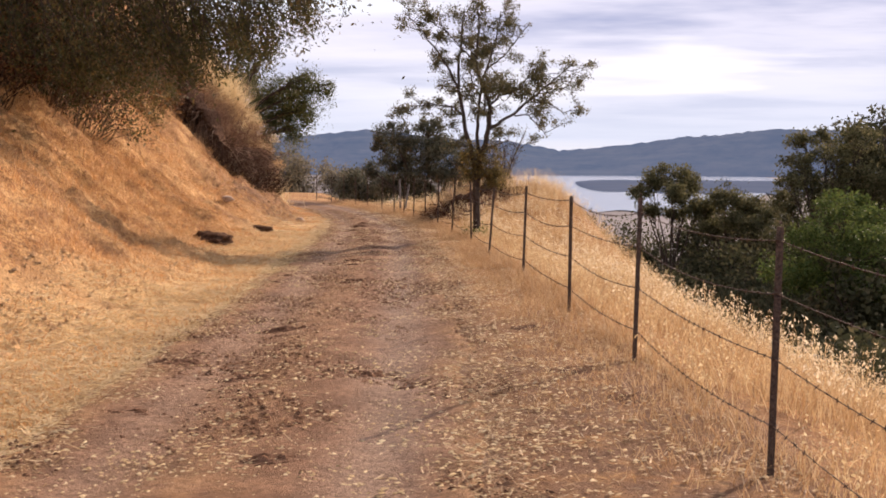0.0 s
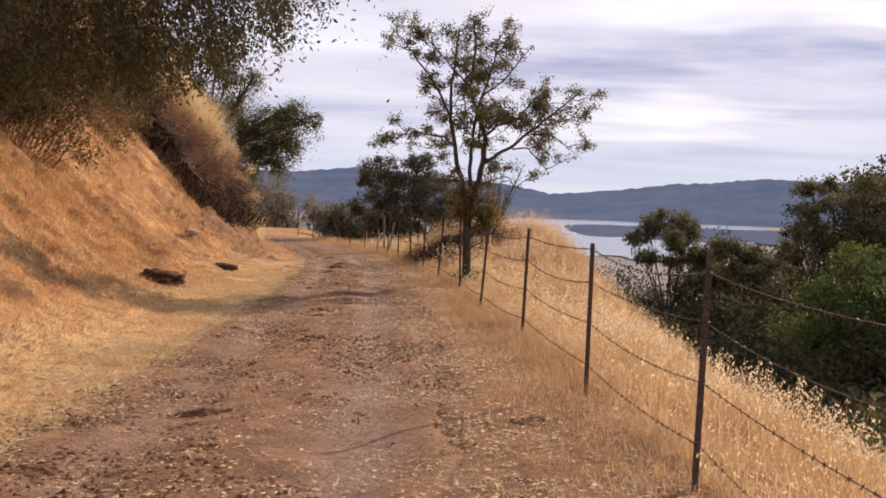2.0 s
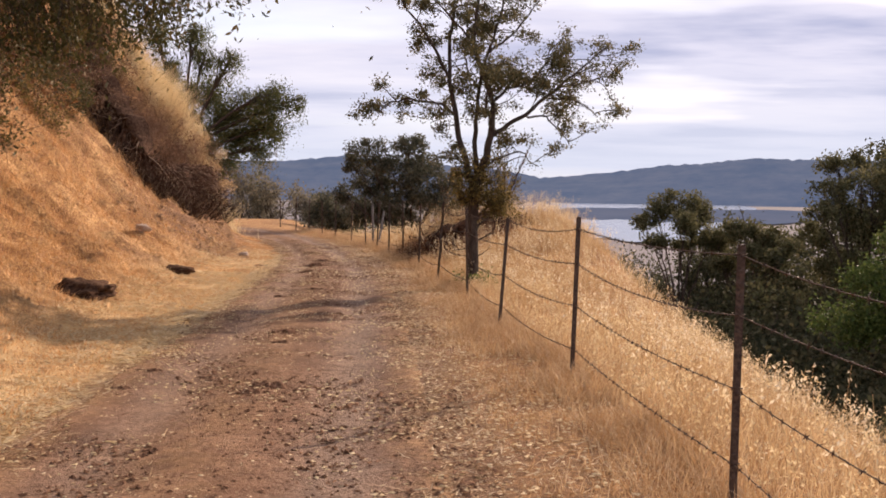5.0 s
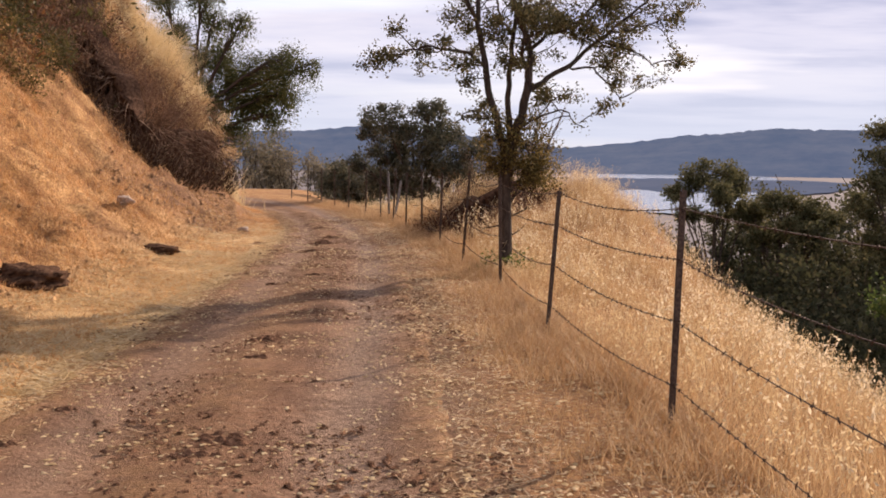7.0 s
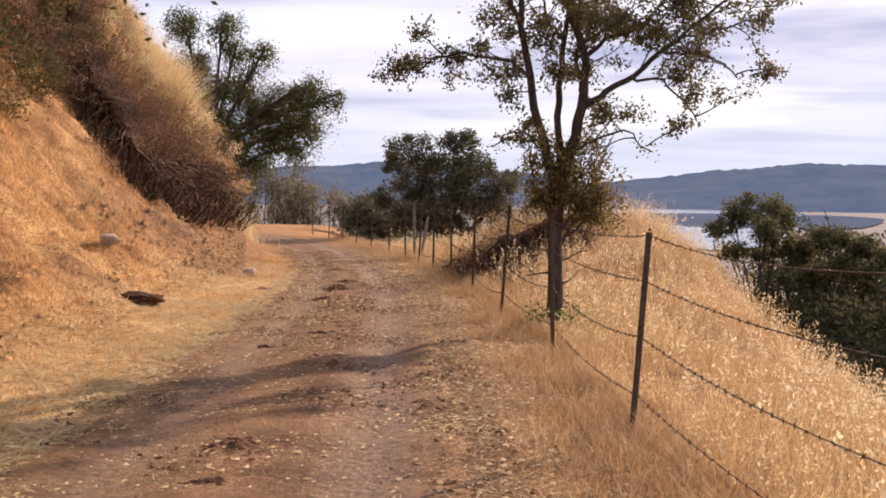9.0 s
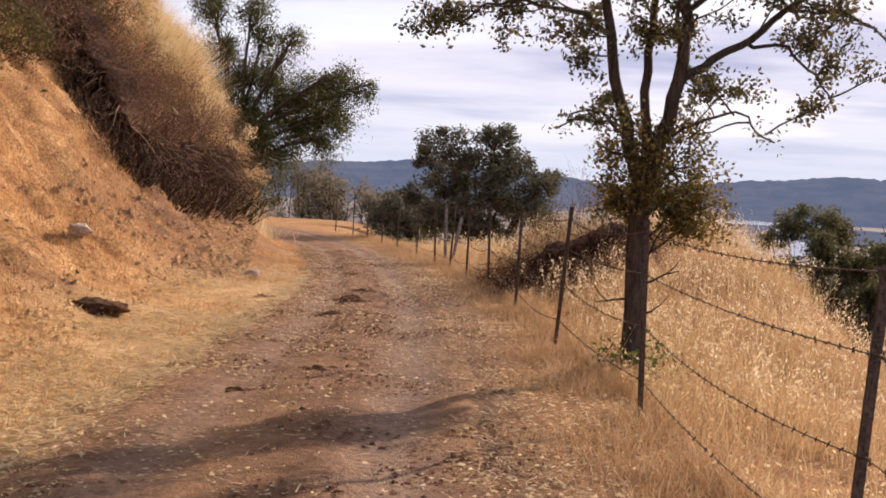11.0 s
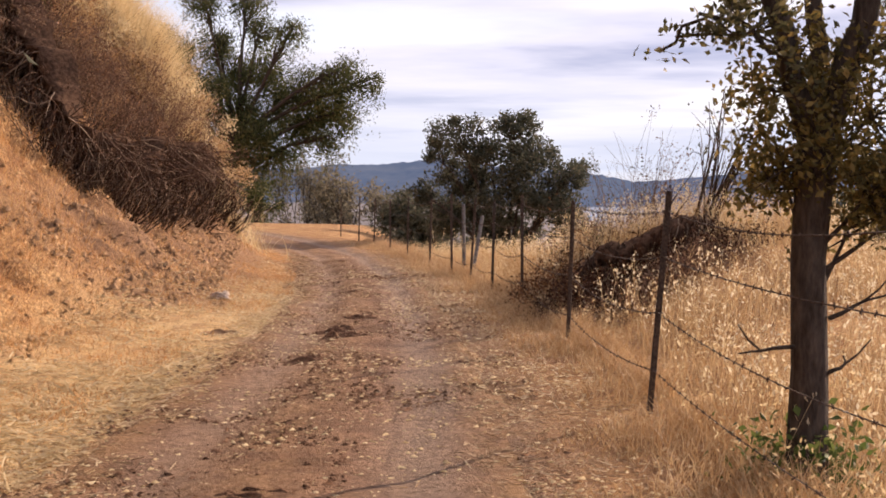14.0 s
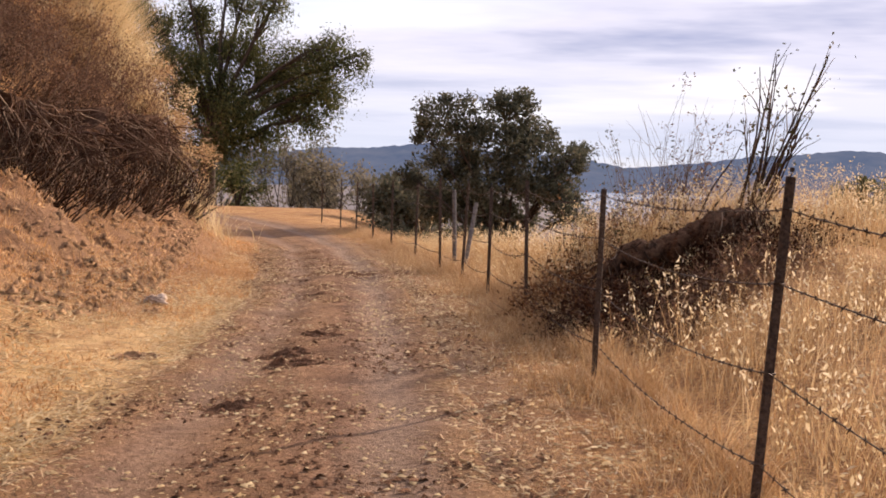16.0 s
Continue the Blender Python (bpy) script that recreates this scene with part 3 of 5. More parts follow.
def clump_tree(name, x, y, z, seed, trunk, clumps, leaves, leaf, mat, label, droop=0.0, slim=0.55, group="", hubs_each=14, deep=1.0, puff=0.26):
    """A tree whose limbs carry separate masses of leaves. trunk: points and radii; clumps: rows of
    (x, z, half width, half height), all from the tree's foot; their depth is spread at random."""
    rng = np.random.default_rng(seed)
    root = thing(name, x, y, z, label, "tree", group)
    pts, rad = [np.array(p, float) for p in trunk[0]], np.array(trunk[1], float)
    out, hubs, puffs, weight = [(pts, rad, 9)], [], [], []
    top, span = pts[-1], max(c[0] for c in clumps) - min(c[0] for c in clumps)
    for cx, cz, rx, rz in clumps:
        mid = np.array([cx, rng.uniform(-0.28, 0.28) * span * deep, cz])
        k = np.clip(cz * 0.55 / top[2], 0.35, 1.0)
        low = np.array([np.interp(k * top[2], [p[2] for p in pts], [p[i] for p in pts]) for i in range(3)])
        bow = low * 0.45 + mid * 0.55 + np.array([0, 0, 0.12 * np.linalg.norm(mid - low)]) + rng.normal(size=3) * 0.08 * rx
        t = np.linspace(0, 1, 8)[:, None]
        limb = (1 - t) ** 2 * low + 2 * t * (1 - t) * bow + t ** 2 * mid + rng.normal(size=(8, 3)) * 0.035 * rx * (t > 0)
        out.append((limb, np.linspace(rad[-1] * 0.50, rad[-1] * 0.10, 8), 5))
        ry = rx * rng.uniform(0.8, 1.2)
        for _ in range(hubs_each):
            d = rng.normal(size=3)
            d *= rng.random() ** 0.35 / np.linalg.norm(d)
            hub = mid + d * np.array([rx, ry, rz])
            start = limb[int(rng.integers(4, 8))]
            out.append(([start, (start + hub) / 2 + rng.normal(size=3) * 0.10 * rx, hub], np.array([0.20, 0.13, 0.06]) * rad[-1] * 0.6, 1))
            hubs.append(hub)
            puffs.append(puff * (rx * rz) ** 0.5)
            weight.append(rx * rz)
    wood_and_leaves(root, out, hubs, rng, leaves, leaf, puffs, mat, None, droop, slim, weight)
    return root


# ---- the fence ----
def stake_mesh(height):
    """A T-section steel stake with studs."""
    bm = bmesh.new()
    for sx, sy, ox, oy in ((0.036, 0.007, 0.0, 0.0), (0.008, 0.034, 0.0, 0.019)):
        r = bmesh.ops.create_cube(bm, size=1, matrix=Matrix.Translation((ox, oy, height / 2 - 0.15)) @ Matrix.Diagonal((sx, sy, height + 0.3, 1)))
    for i in range(int(height / 0.055)):
        bmesh.ops.create_cube(bm, size=1, matrix=Matrix.Translation((0, -0.007, 0.08 + i * 0.055)) @ Matrix.Diagonal((0.014, 0.012, 0.016, 1)))
    return bm


LEANS = [0, 1.0, 1.2, 0.6, 1.6, 4.0, -1.2, 3.6, 1.0, -1.0, 0.5, 3.0, -1.0, 1.0, 0.5, -1.0, 0.5, 0.5, 0]
STRANDS = [1.20, 0.93, 0.60, 0.26]


def build_fence():
    root = thing("barbed_wire_fence", FENCE_X[0], FENCE_Y[0], 0, "barbed wire fence on rusty steel stakes along the track", "fence")
    root.location = (0, 0, 0)
    hold = []
    a = np.linspace(0, 2 * np.pi, 9)
    v, q = tubes([(np.stack([0.026 * np.cos(a), 0.008 + 0.026 * np.sin(a), 0.004 * a / 6], 1), np.full(9, 0.0024))], 4)
    clip_mesh = fill_mesh("wire_clip", v, [q], WIRE)
    for i, (x, y) in enumerate(zip(FENCE_X, FENCE_Y)):
        z = land_at(x, y)
        high = 1.27 + 0.05 * ((i * 7) % 5 - 2) * 0.5
        bm = stake_mesh(high)
        m = pose(x, y, z, 0.7 * ((i * 5) % 4 - 1.5), LEANS[i], 10 - 30 * ((i * 3) % 5) / 5)
        post = part("post", bm, STEEL, root)
        post.matrix_basis = m
        hold.append(m)
        for h in STRANDS:
            attach("wire_clip", clip_mesh, post).location = (0, 0, h)
    rng = np.random.default_rng(4)
    for s, h in enumerate(STRANDS):
        paths = []
        line = []
        for a, b in zip(hold[:-1], hold[1:]):
            pa, pb = np.array(a @ Vector((0, -0.016, h))), np.array(b @ Vector((0, -0.016, h)))
            t = np.linspace(0, 1, 13)[:-1]
            seg = pa[None] * (1 - t[:, None]) + pb[None] * t[:, None]
            seg[:, 2] -= (0.03 + 0.05 * rng.random()) * 4 * t * (1 - t)
            line.append(seg)
        pts = np.concatenate(line + [pb[None]])
        paths.append((pts, np.full(len(pts), 0.0028)))
        run = np.concatenate([[0], np.cumsum(np.linalg.norm(np.diff(pts, axis=0), axis=1))])
        for u in np.arange(0.1, run[-1] * 0.72, 0.125):
            c = np.array([np.interp(u, run, pts[:, k]) for k in range(3)])
            for _ in range(2):
                d = rng.normal(size=3) * np.array([0.7, 0.5, 0.9])
                d *= 0.015 / np.linalg.norm(d)
                paths.append(([c - d, c, c + d], [0.0010, 0.0038, 0.0010]))
        v, q = tubes(paths, 4)
        attach("barbed_wire", fill_mesh("barbed_wire", v, [q], WIRE), root)


build_fence()

# ---- trees ----
def build_trees():
    # young oak at the fence, three stems out of a short trunk
    x, y = 0.83, 26.17
    z = land_at(x, y) - 0.05
    trunk = ([(-0.02, 0, -0.2), (0.0, 0, 0.1), (0.0, 0, 0.6), (-0.02, 0, 1.1), (0.0, 0, 1.5), (0.02, 0.01, 1.8)], [0.125, 0.098, 0.083, 0.078, 0.088, 0.072])
    stems = [  # points from the foot, radius at the start
        ([(-0.02, 0, 1.6), (-0.12, 0.02, 1.95), (-0.27, 0.05, 2.6), (-0.40, 0.1, 3.3), (-0.40, 0.2, 3.9), (-0.34, 0.25, 4.5), (-0.30, 0.3, 5.1)], 0.058),
        ([(0.03, 0.04, 1.7), (0.03, 0.12, 2.1), (0.00, 0.18, 2.6), (0.06, 0.25, 3.2), (0.22, 0.35, 3.8), (0.42, 0.4, 4.5), (0.5, 0.4, 5.0)], 0.046),
        ([(0.04, -0.02, 1.7), (0.14, -0.04, 2.05), (0.26, -0.06, 2.55), (0.28, -0.10, 3.0), (0.10, -0.12, 3.4), (-0.06, -0.10, 3.9), (0.02, -0.05, 4.6), (-0.02, 0.0, 5.2)], 0.064),
        ([(-0.40, 0.1, 3.3), (-0.62, 0.0, 3.75), (-0.92, -0.1, 4.2), (-1.22, -0.15, 4.6), (-1.55, -0.2, 4.95)], 0.030),
        ([(-0.30, 0.06, 2.8), (-0.60, -0.05, 2.97), (-1.0, -0.15, 3.0), (-1.3, -0.2, 2.95), (-1.5, -0.25, 2.78)], 0.026),
        ([(0.24, -0.03, 2.45), (0.48, 0.05, 2.62), (0.78, 0.15, 2.80), (1.10, 0.2, 3.08), (1.5, 0.3, 3.40), (1.85, 0.3, 3.70), (2.1, 0.3, 3.90)], 0.038),
        ([(0.78, 0.15, 2.80), (1.1, 0.2, 2.78), (1.35, 0.2, 2.60), (1.5, 0.2, 2.35)], 0.018),
        ([(1.10, 0.2, 3.08), (1.5, 0.1, 3.06), (1.75, 0.0, 2.95), (1.9, 0.0, 2.8)], 0.016),
        ([(1.3, 0.25, 3.23), (1.75, 0.3, 3.35), (2.0, 0.3, 3.45), (2.2, 0.3, 3.45)], 0.016),
        ([(0.28, -0.1, 3.0), (0.5, 0.0, 3.2), (0.85, 0.1, 3.3), (1.1, 0.15, 3.6), (1.2, 0.2, 3.95)], 0.026),
        ([(0.22, 0.35, 3.8), (0.6, 0.5, 4.1), (0.9, 0.55, 4.5), (1.15, 0.55, 4.8)], 0.022),
        ([(-0.06, -0.1, 3.9), (-0.4, -0.3, 4.25), (-0.75, -0.4, 4.6), (-0.9, -0.4, 5.0)], 0.020),
        ([(-0.12, 0.0, 1.95), (-0.32, 0.1, 2.18), (-0.52, 0.15, 2.22), (-0.66, 0.2, 2.06)], 0.014),
        ([(0.14, -0.04, 2.0), (0.42, -0.12, 2.14), (0.72, -0.15, 2.2), (0.95, -0.18, 2.02)], 0.016),
        ([(0.26, -0.06, 2.55), (0.15, -0.5, 2.9), (0.1, -0.8, 3.3), (0.2, -0.9, 3.7)], 0.022),
        ([(0.06, 0.25, 3.2), (-0.1, 0.7, 3.5), (-0.15, 1.0, 3.9), (0.0, 1.1, 4.3)], 0.022),
    ]
    rng = np.random.default_rng(5)
    oak = thing("oak_tree", x, y, z, "young oak with dark forked trunk beside the fence", "tree")
    out, tips = [([np.array(p, float) for p in trunk[0]], np.array(trunk[1]), 9)], []
    for pts, r0 in stems:
        pts = np.array(pts, float)
        run = np.concatenate([[0], np.cumsum(np.linalg.norm(np.diff(pts, axis=0), axis=1))])
        u = np.linspace(0, run[-1], 3 * len(pts))
        fine = np.stack([np.interp(u, run, pts[:, k]) for k in range(3)], 1) + rng.normal(size=(len(u), 3)) * 0.012 * (u > 0)[:, None]
        out.append((fine, np.linspace(r0, max(0.007, r0 * 0.25), len(u)), 4))
        for w in np.arange(0.30 * run[-1], run[-1], 0.15):
            p = np.array([np.interp(w, run, pts[:, k]) for k in range(3)])
            if p[2] < 2.6 and r0 > 0.04:
                continue
            a = rng.uniform(0, 2 * np.pi)
            grow(rng, p, (math.cos(a), math.sin(a) * 0.8, rng.uniform(-0.35, 0.9)), rng.uniform(0.28, 0.62), 0.009, 1, out, tips, lift=0.0, kids=(2, 4), spread=1.1)
        tips.extend(fine[-3:])
    wood_and_leaves(oak, out, tips, rng, 36000, 0.044, 0.062, YOUNG_LEAF)
    rng = np.random.default_rng(8)
    # leafy sprouts on the trunk
    near, shoots = [], []
    for cx, cz, sx, sz, n in ((0.05, 1.62, 0.22, 0.16, 2600), (0.36, 1.47, 0.19, 0.12, 1600), (-0.17, 1.95, 0.10, 0.15, 500), (0.42, 1.85, 0.16, 0.15, 600), (-0.14, 1.48, 0.10, 0.12, 600), (0.60, 1.40, 0.12, 0.10, 450), (0.1, 2.15, 0.18, 0.14, 400), (0.2, 1.30, 0.12, 0.08, 300)):
        hubs = np.clip(rng.normal(size=(max(7, n // 45), 3)), -1.7, 1.7) * (sx, 0.18, sz) + (cx, 0, cz)
        near.append(hubs[rng.integers(0, len(hubs), n)] + np.clip(rng.normal(size=(n, 3)), -1.9, 1.9) * 0.055)
        mid = hubs.mean(axis=0)
        root = np.array([0.05 if mid[0] > 0 else -0.05, 0.0, max(0.7, mid[2] - 0.3)])
        fork = root * 0.45 + mid * 0.55 + np.array([0.0, 0.0, 0.04])
        shoots.append(([root, (root + fork) / 2 + rng.normal(size=3) * 0.02, fork], [0.012, 0.010, 0.007]))
        for hub in hubs:
            bow = (fork + hub) / 2 + rng.normal(size=3) * 0.04
            shoots.append(([fork, bow, hub], [0.006, 0.004, 0.002]))
    at = np.concatenate(near)
    v, q = tubes(shoots, 4)
    tagged(attach("shoot_wood", fill_mesh("shoot_wood", v, [q], BARK, True), oak), kind="stuff")
    v, f = leaf_cards(rng, at, 0.040)
    tagged(attach("trunk_foliage", fill_mesh("trunk_foliage", v, [f], GOLD_LEAF), oak, "leafy shoots round the trunk"), kind="stuff")
    at = rng.normal(size=(500, 3)) * (0.16, 0.14, 0.10) + (0.0, -0.05, 0.17)
    v, f = leaf_cards(rng, at, 0.055)
    tagged(attach("foot_foliage", fill_mesh("foot_foliage", v, [f], GREEN_LEAF), oak, "green shoots at the trunk's foot"), kind="stuff")

    for zz, side, ln in ((0.83, 1, 0.30), (0.70, -1, 0.26), (0.58, 1, 0.16)):
        pts = [np.array([side * 0.07, -0.03, zz])]
        d = np.array([side * 1.0, -0.15, 0.05])
        for _ in range(5):
            d = d + rng.normal(size=3) * 0.25
            pts.append(pts[-1] + d / np.linalg.norm(d) * ln / 5)
        fork = [pts[3], pts[3] + np.array([side * 0.06, 0.0, 0.05]), pts[3] + np.array([side * 0.11, -0.02, 0.12])]
        v, q = tubes([(pts, np.linspace(0.012, 0.004, 6)), (fork, [0.006, 0.005, 0.003])], 5)
        attach("dead_twig", fill_mesh("dead_twig", v, [q], BARK, True), oak, "short bare dead twig")

    # round dark oak behind the fence
    foot = land_at(-0.7, 57.5) - 0.2
    rows = ((895, 202, 50, 26), (790, 218, 52, 28), (748, 250, 32, 24), (850, 262, 75, 42), (930, 250, 55, 38), (990, 292, 46, 28), (1018, 276, 20, 14), (900, 322, 85, 44), (800, 302, 58, 38),
            (970, 350, 55, 38), (765, 372, 45, 36), (830, 380, 65, 44), (910, 402, 65, 38), (728, 332, 24, 28), (1000, 392, 32, 26), (860, 430, 60, 26))
    clumps = [((px - 886) / 61.2, 3.85 - (py - 172) / 61.2 - foot, w / 61.2, h / 61.2) for px, py, w, h in rows]
    clump_tree("oak_tree", -0.64, 57.5, foot, 12, ([(0, 0, -0.3), (0.05, 0, 0.5), (0.0, 0.1, 1.1)], [0.2, 0.16, 0.13]), clumps, 42000, 0.105, DARK_LEAF, "dense dark green oak beyond the fence", hubs_each=17, deep=0.8, puff=0.27)
    stems = [((0, 0, 0), (math.cos(i * 2.1) * 0.6, math.sin(i * 2.1) * 0.6, 1.0), 2.2, 0.06) for i in range(4)]
    tree("oak_tree", -4.3, 68, land_at(-4.3, 68) - 0.3, (1.7, 3.0, 0.5), 17, stems, 7000, 0.17, DARK_LEAF, "small dark oak on the slope past the bend", puff=0.3)

    # tall drooping tree past the bend
    bx, by = -14.3, 78.0
    bz = land_at(bx, by)
    trunk = ([(0, 0, -0.5), (0.0, 0, 1.2), (0.15, 0, 2.6), (0.4, 0, 3.8)], [0.5, 0.42, 0.36, 0.27])
    rows = ((480, 50, 40, 62), (590, 22, 38, 34), (690, 45, 38, 28), (385, 95, 48, 50), (620, 130, 66, 48), (500, 190, 52, 50), (720, 185, 62, 56), (800, 150, 52, 44), (880, 166, 42, 20), (800, 240, 52, 52),
            (700, 270, 66, 52), (600, 310, 58, 56), (505, 290, 52, 66), (485, 390, 40, 46), (430, 175, 34, 46), (775, 306, 34, 26), (560, 240, 58, 48), (320, 40, 46, 34), (350, 170, 40, 50), (450, -40, 50, 40), (560, -45, 44, 34), (560, 365, 55, 44), (645, 220, 58, 48), (450, 255, 48, 56), (660, 350, 48, 36), (540, 130, 50, 46))
    clumps = [((u - 520) / 52.0, 0.81 + (470 - v) / 52.0 - bz, a / 52.0, b / 52.0) for u, v, a, b in rows]
    clump_tree("willow_tree", bx, by, bz, 23, trunk, clumps, 84000, 0.15, WILLOW_LEAF, "tall spreading tree with drooping dark green foliage", droop=0.8, slim=0.35, hubs_each=24, deep=0.55, puff=0.36)

    # overhanging tree on top of the cut bank
    bx, by = -9.55, 23.4
    trunk = ([(0, 0, -1.0), (0.2, 0, 1.0), (0.5, 0, 2.2)], [0.32, 0.26, 0.22])
    limbs = [
        ((0.4, 0, 1.8), (1.0, -0.45, 0.42), 5.6, 0.13),
        ((0.4, 0, 2.2), (1.0, -0.1, 0.5), 6.2, 0.13),
        ((0.4, 0, 2.0), (0.9, 0.5, 0.4), 5.2, 0.12),
        ((0.4, 0, 2.2), (0.8, -0.2, 0.9), 4.6, 0.12),
        ((0.4, 0, 2.2), (0.3, 0.3, 1.0), 4.0, 0.12),
        ((0.4, 0, 1.7), (0.45, -1.0, 0.35), 4.6, 0.10),
        ((0.4, 0, 1.7), (0.3, 1.0, 0.45), 4.6, 0.10),
        ((0.4, 0, 2.0), (0.9, -0.8, 0.8), 4.6, 0.10),
    ]
    overhang = tree("oak_tree", bx, by, land_at(bx, by), (0, 0, 0), 31, limbs, 70000, 0.118, OAK_LEAF, "overhanging tree with drooping leafy branches on the bank", trunk=trunk, puff=0.30, droop=0.7, kids=(4, 6), lift=0.0, slim=0.42, clumps=300, fill=((2.3, 0.0, 3.6), (4.8, 4.4, 1.8), 240))
    # hanging leafy shoots of the overhanging tree
    rng = np.random.default_rng(33)
    paths, leaf_at = [], []
    for _ in range(430):
        sx = -9.0 + 7.0 * rng.random() ** 0.85
        sy = 22.6 + np.clip(rng.normal(), -1.6, 1.3) * (2.4 if sx < -5 else 1.0)
        low = np.interp(sx, [-9.0, -5.2, -3.3, -2.1], [3.0, 2.85, 3.3, 4.2]) + rng.exponential(0.45)
        p = np.array([sx - 0.3, sy, low + rng.uniform(0.7, 1.9)])
        path = [p]
        for _k in range(7):
            p = np.array([p[0] + rng.normal(0.05, 0.06), p[1] + rng.normal(0, 0.06), p[2] + (low - path[0][2]) / 7])
            path.append(p)
        paths.append((path, np.linspace(0.011, 0.003, 8)))
        for _k in range(46):
            i = rng.random() ** 0.8 * 6.99
            a, f = path[int(i)], i - int(i)
            leaf_at.append(a * (1 - f) + path[int(i) + 1] * f + rng.normal(size=3) * 0.085)
    base = np.array([bx, by, land_at(bx, by)])
    v, q = tubes([([pt - base for pt in p], r) for p, r in paths], 4)
    tagged(attach("hanging_shoot", fill_mesh("hanging_shoot", v, [q], BARK, True), overhang), kind="stuff")
    v, f = leaf_cards(rng, np.array(leaf_at) - base, 0.085, 0.9, 0.40)
    tagged(attach("hanging_foliage", fill_mesh("hanging_foliage", v, [f], OAK_LEAF), overhang, "small leaves on drooping shoots"), kind="stuff")
    # thin grey trees past the bend
    for i, (px, py, high) in enumerate(((-14.2, 84, 2.4), (-12.3, 86, 3.8), (-10.8, 87, 4.3), (-9.4, 85, 2.6), (-8.0, 88, 2.3), (-16.5, 90, 3.0), (-6.4, 90, 2.0), (-11.6, 92, 2.8), (-18.5, 86, 3.4), (-20.5, 92, 4.0), (-5.0, 104, 2.2), (-8.5, 108, 2.8), (-12.5, 106, 3.2), (-16.0, 110, 3.4), (-2.0, 112, 2.0), (-20.0, 112, 3.6), (-24.0, 100, 4.4), (-10.0, 120, 3.0))):
        stems = [((0, 0, 0), (math.cos(k * 2.4 + i) * 0.35, math.sin(k * 2.4 + i) * 0.35, 1.0), high * 0.7, 0.05) for k in range(4)]
        gz = land_at(px, py) - 0.1
        tree("scrub_tree", px, py, gz, (0.32 * high + 0.5, high + 0.4, 0.3), 80 + i, stems, 1700, 0.17, GREY_LEAF if i % 5 else WILLOW_LEAF, "thin grey-green scrub tree beyond the bend", puff=0.25, group="scrub trees past the bend")


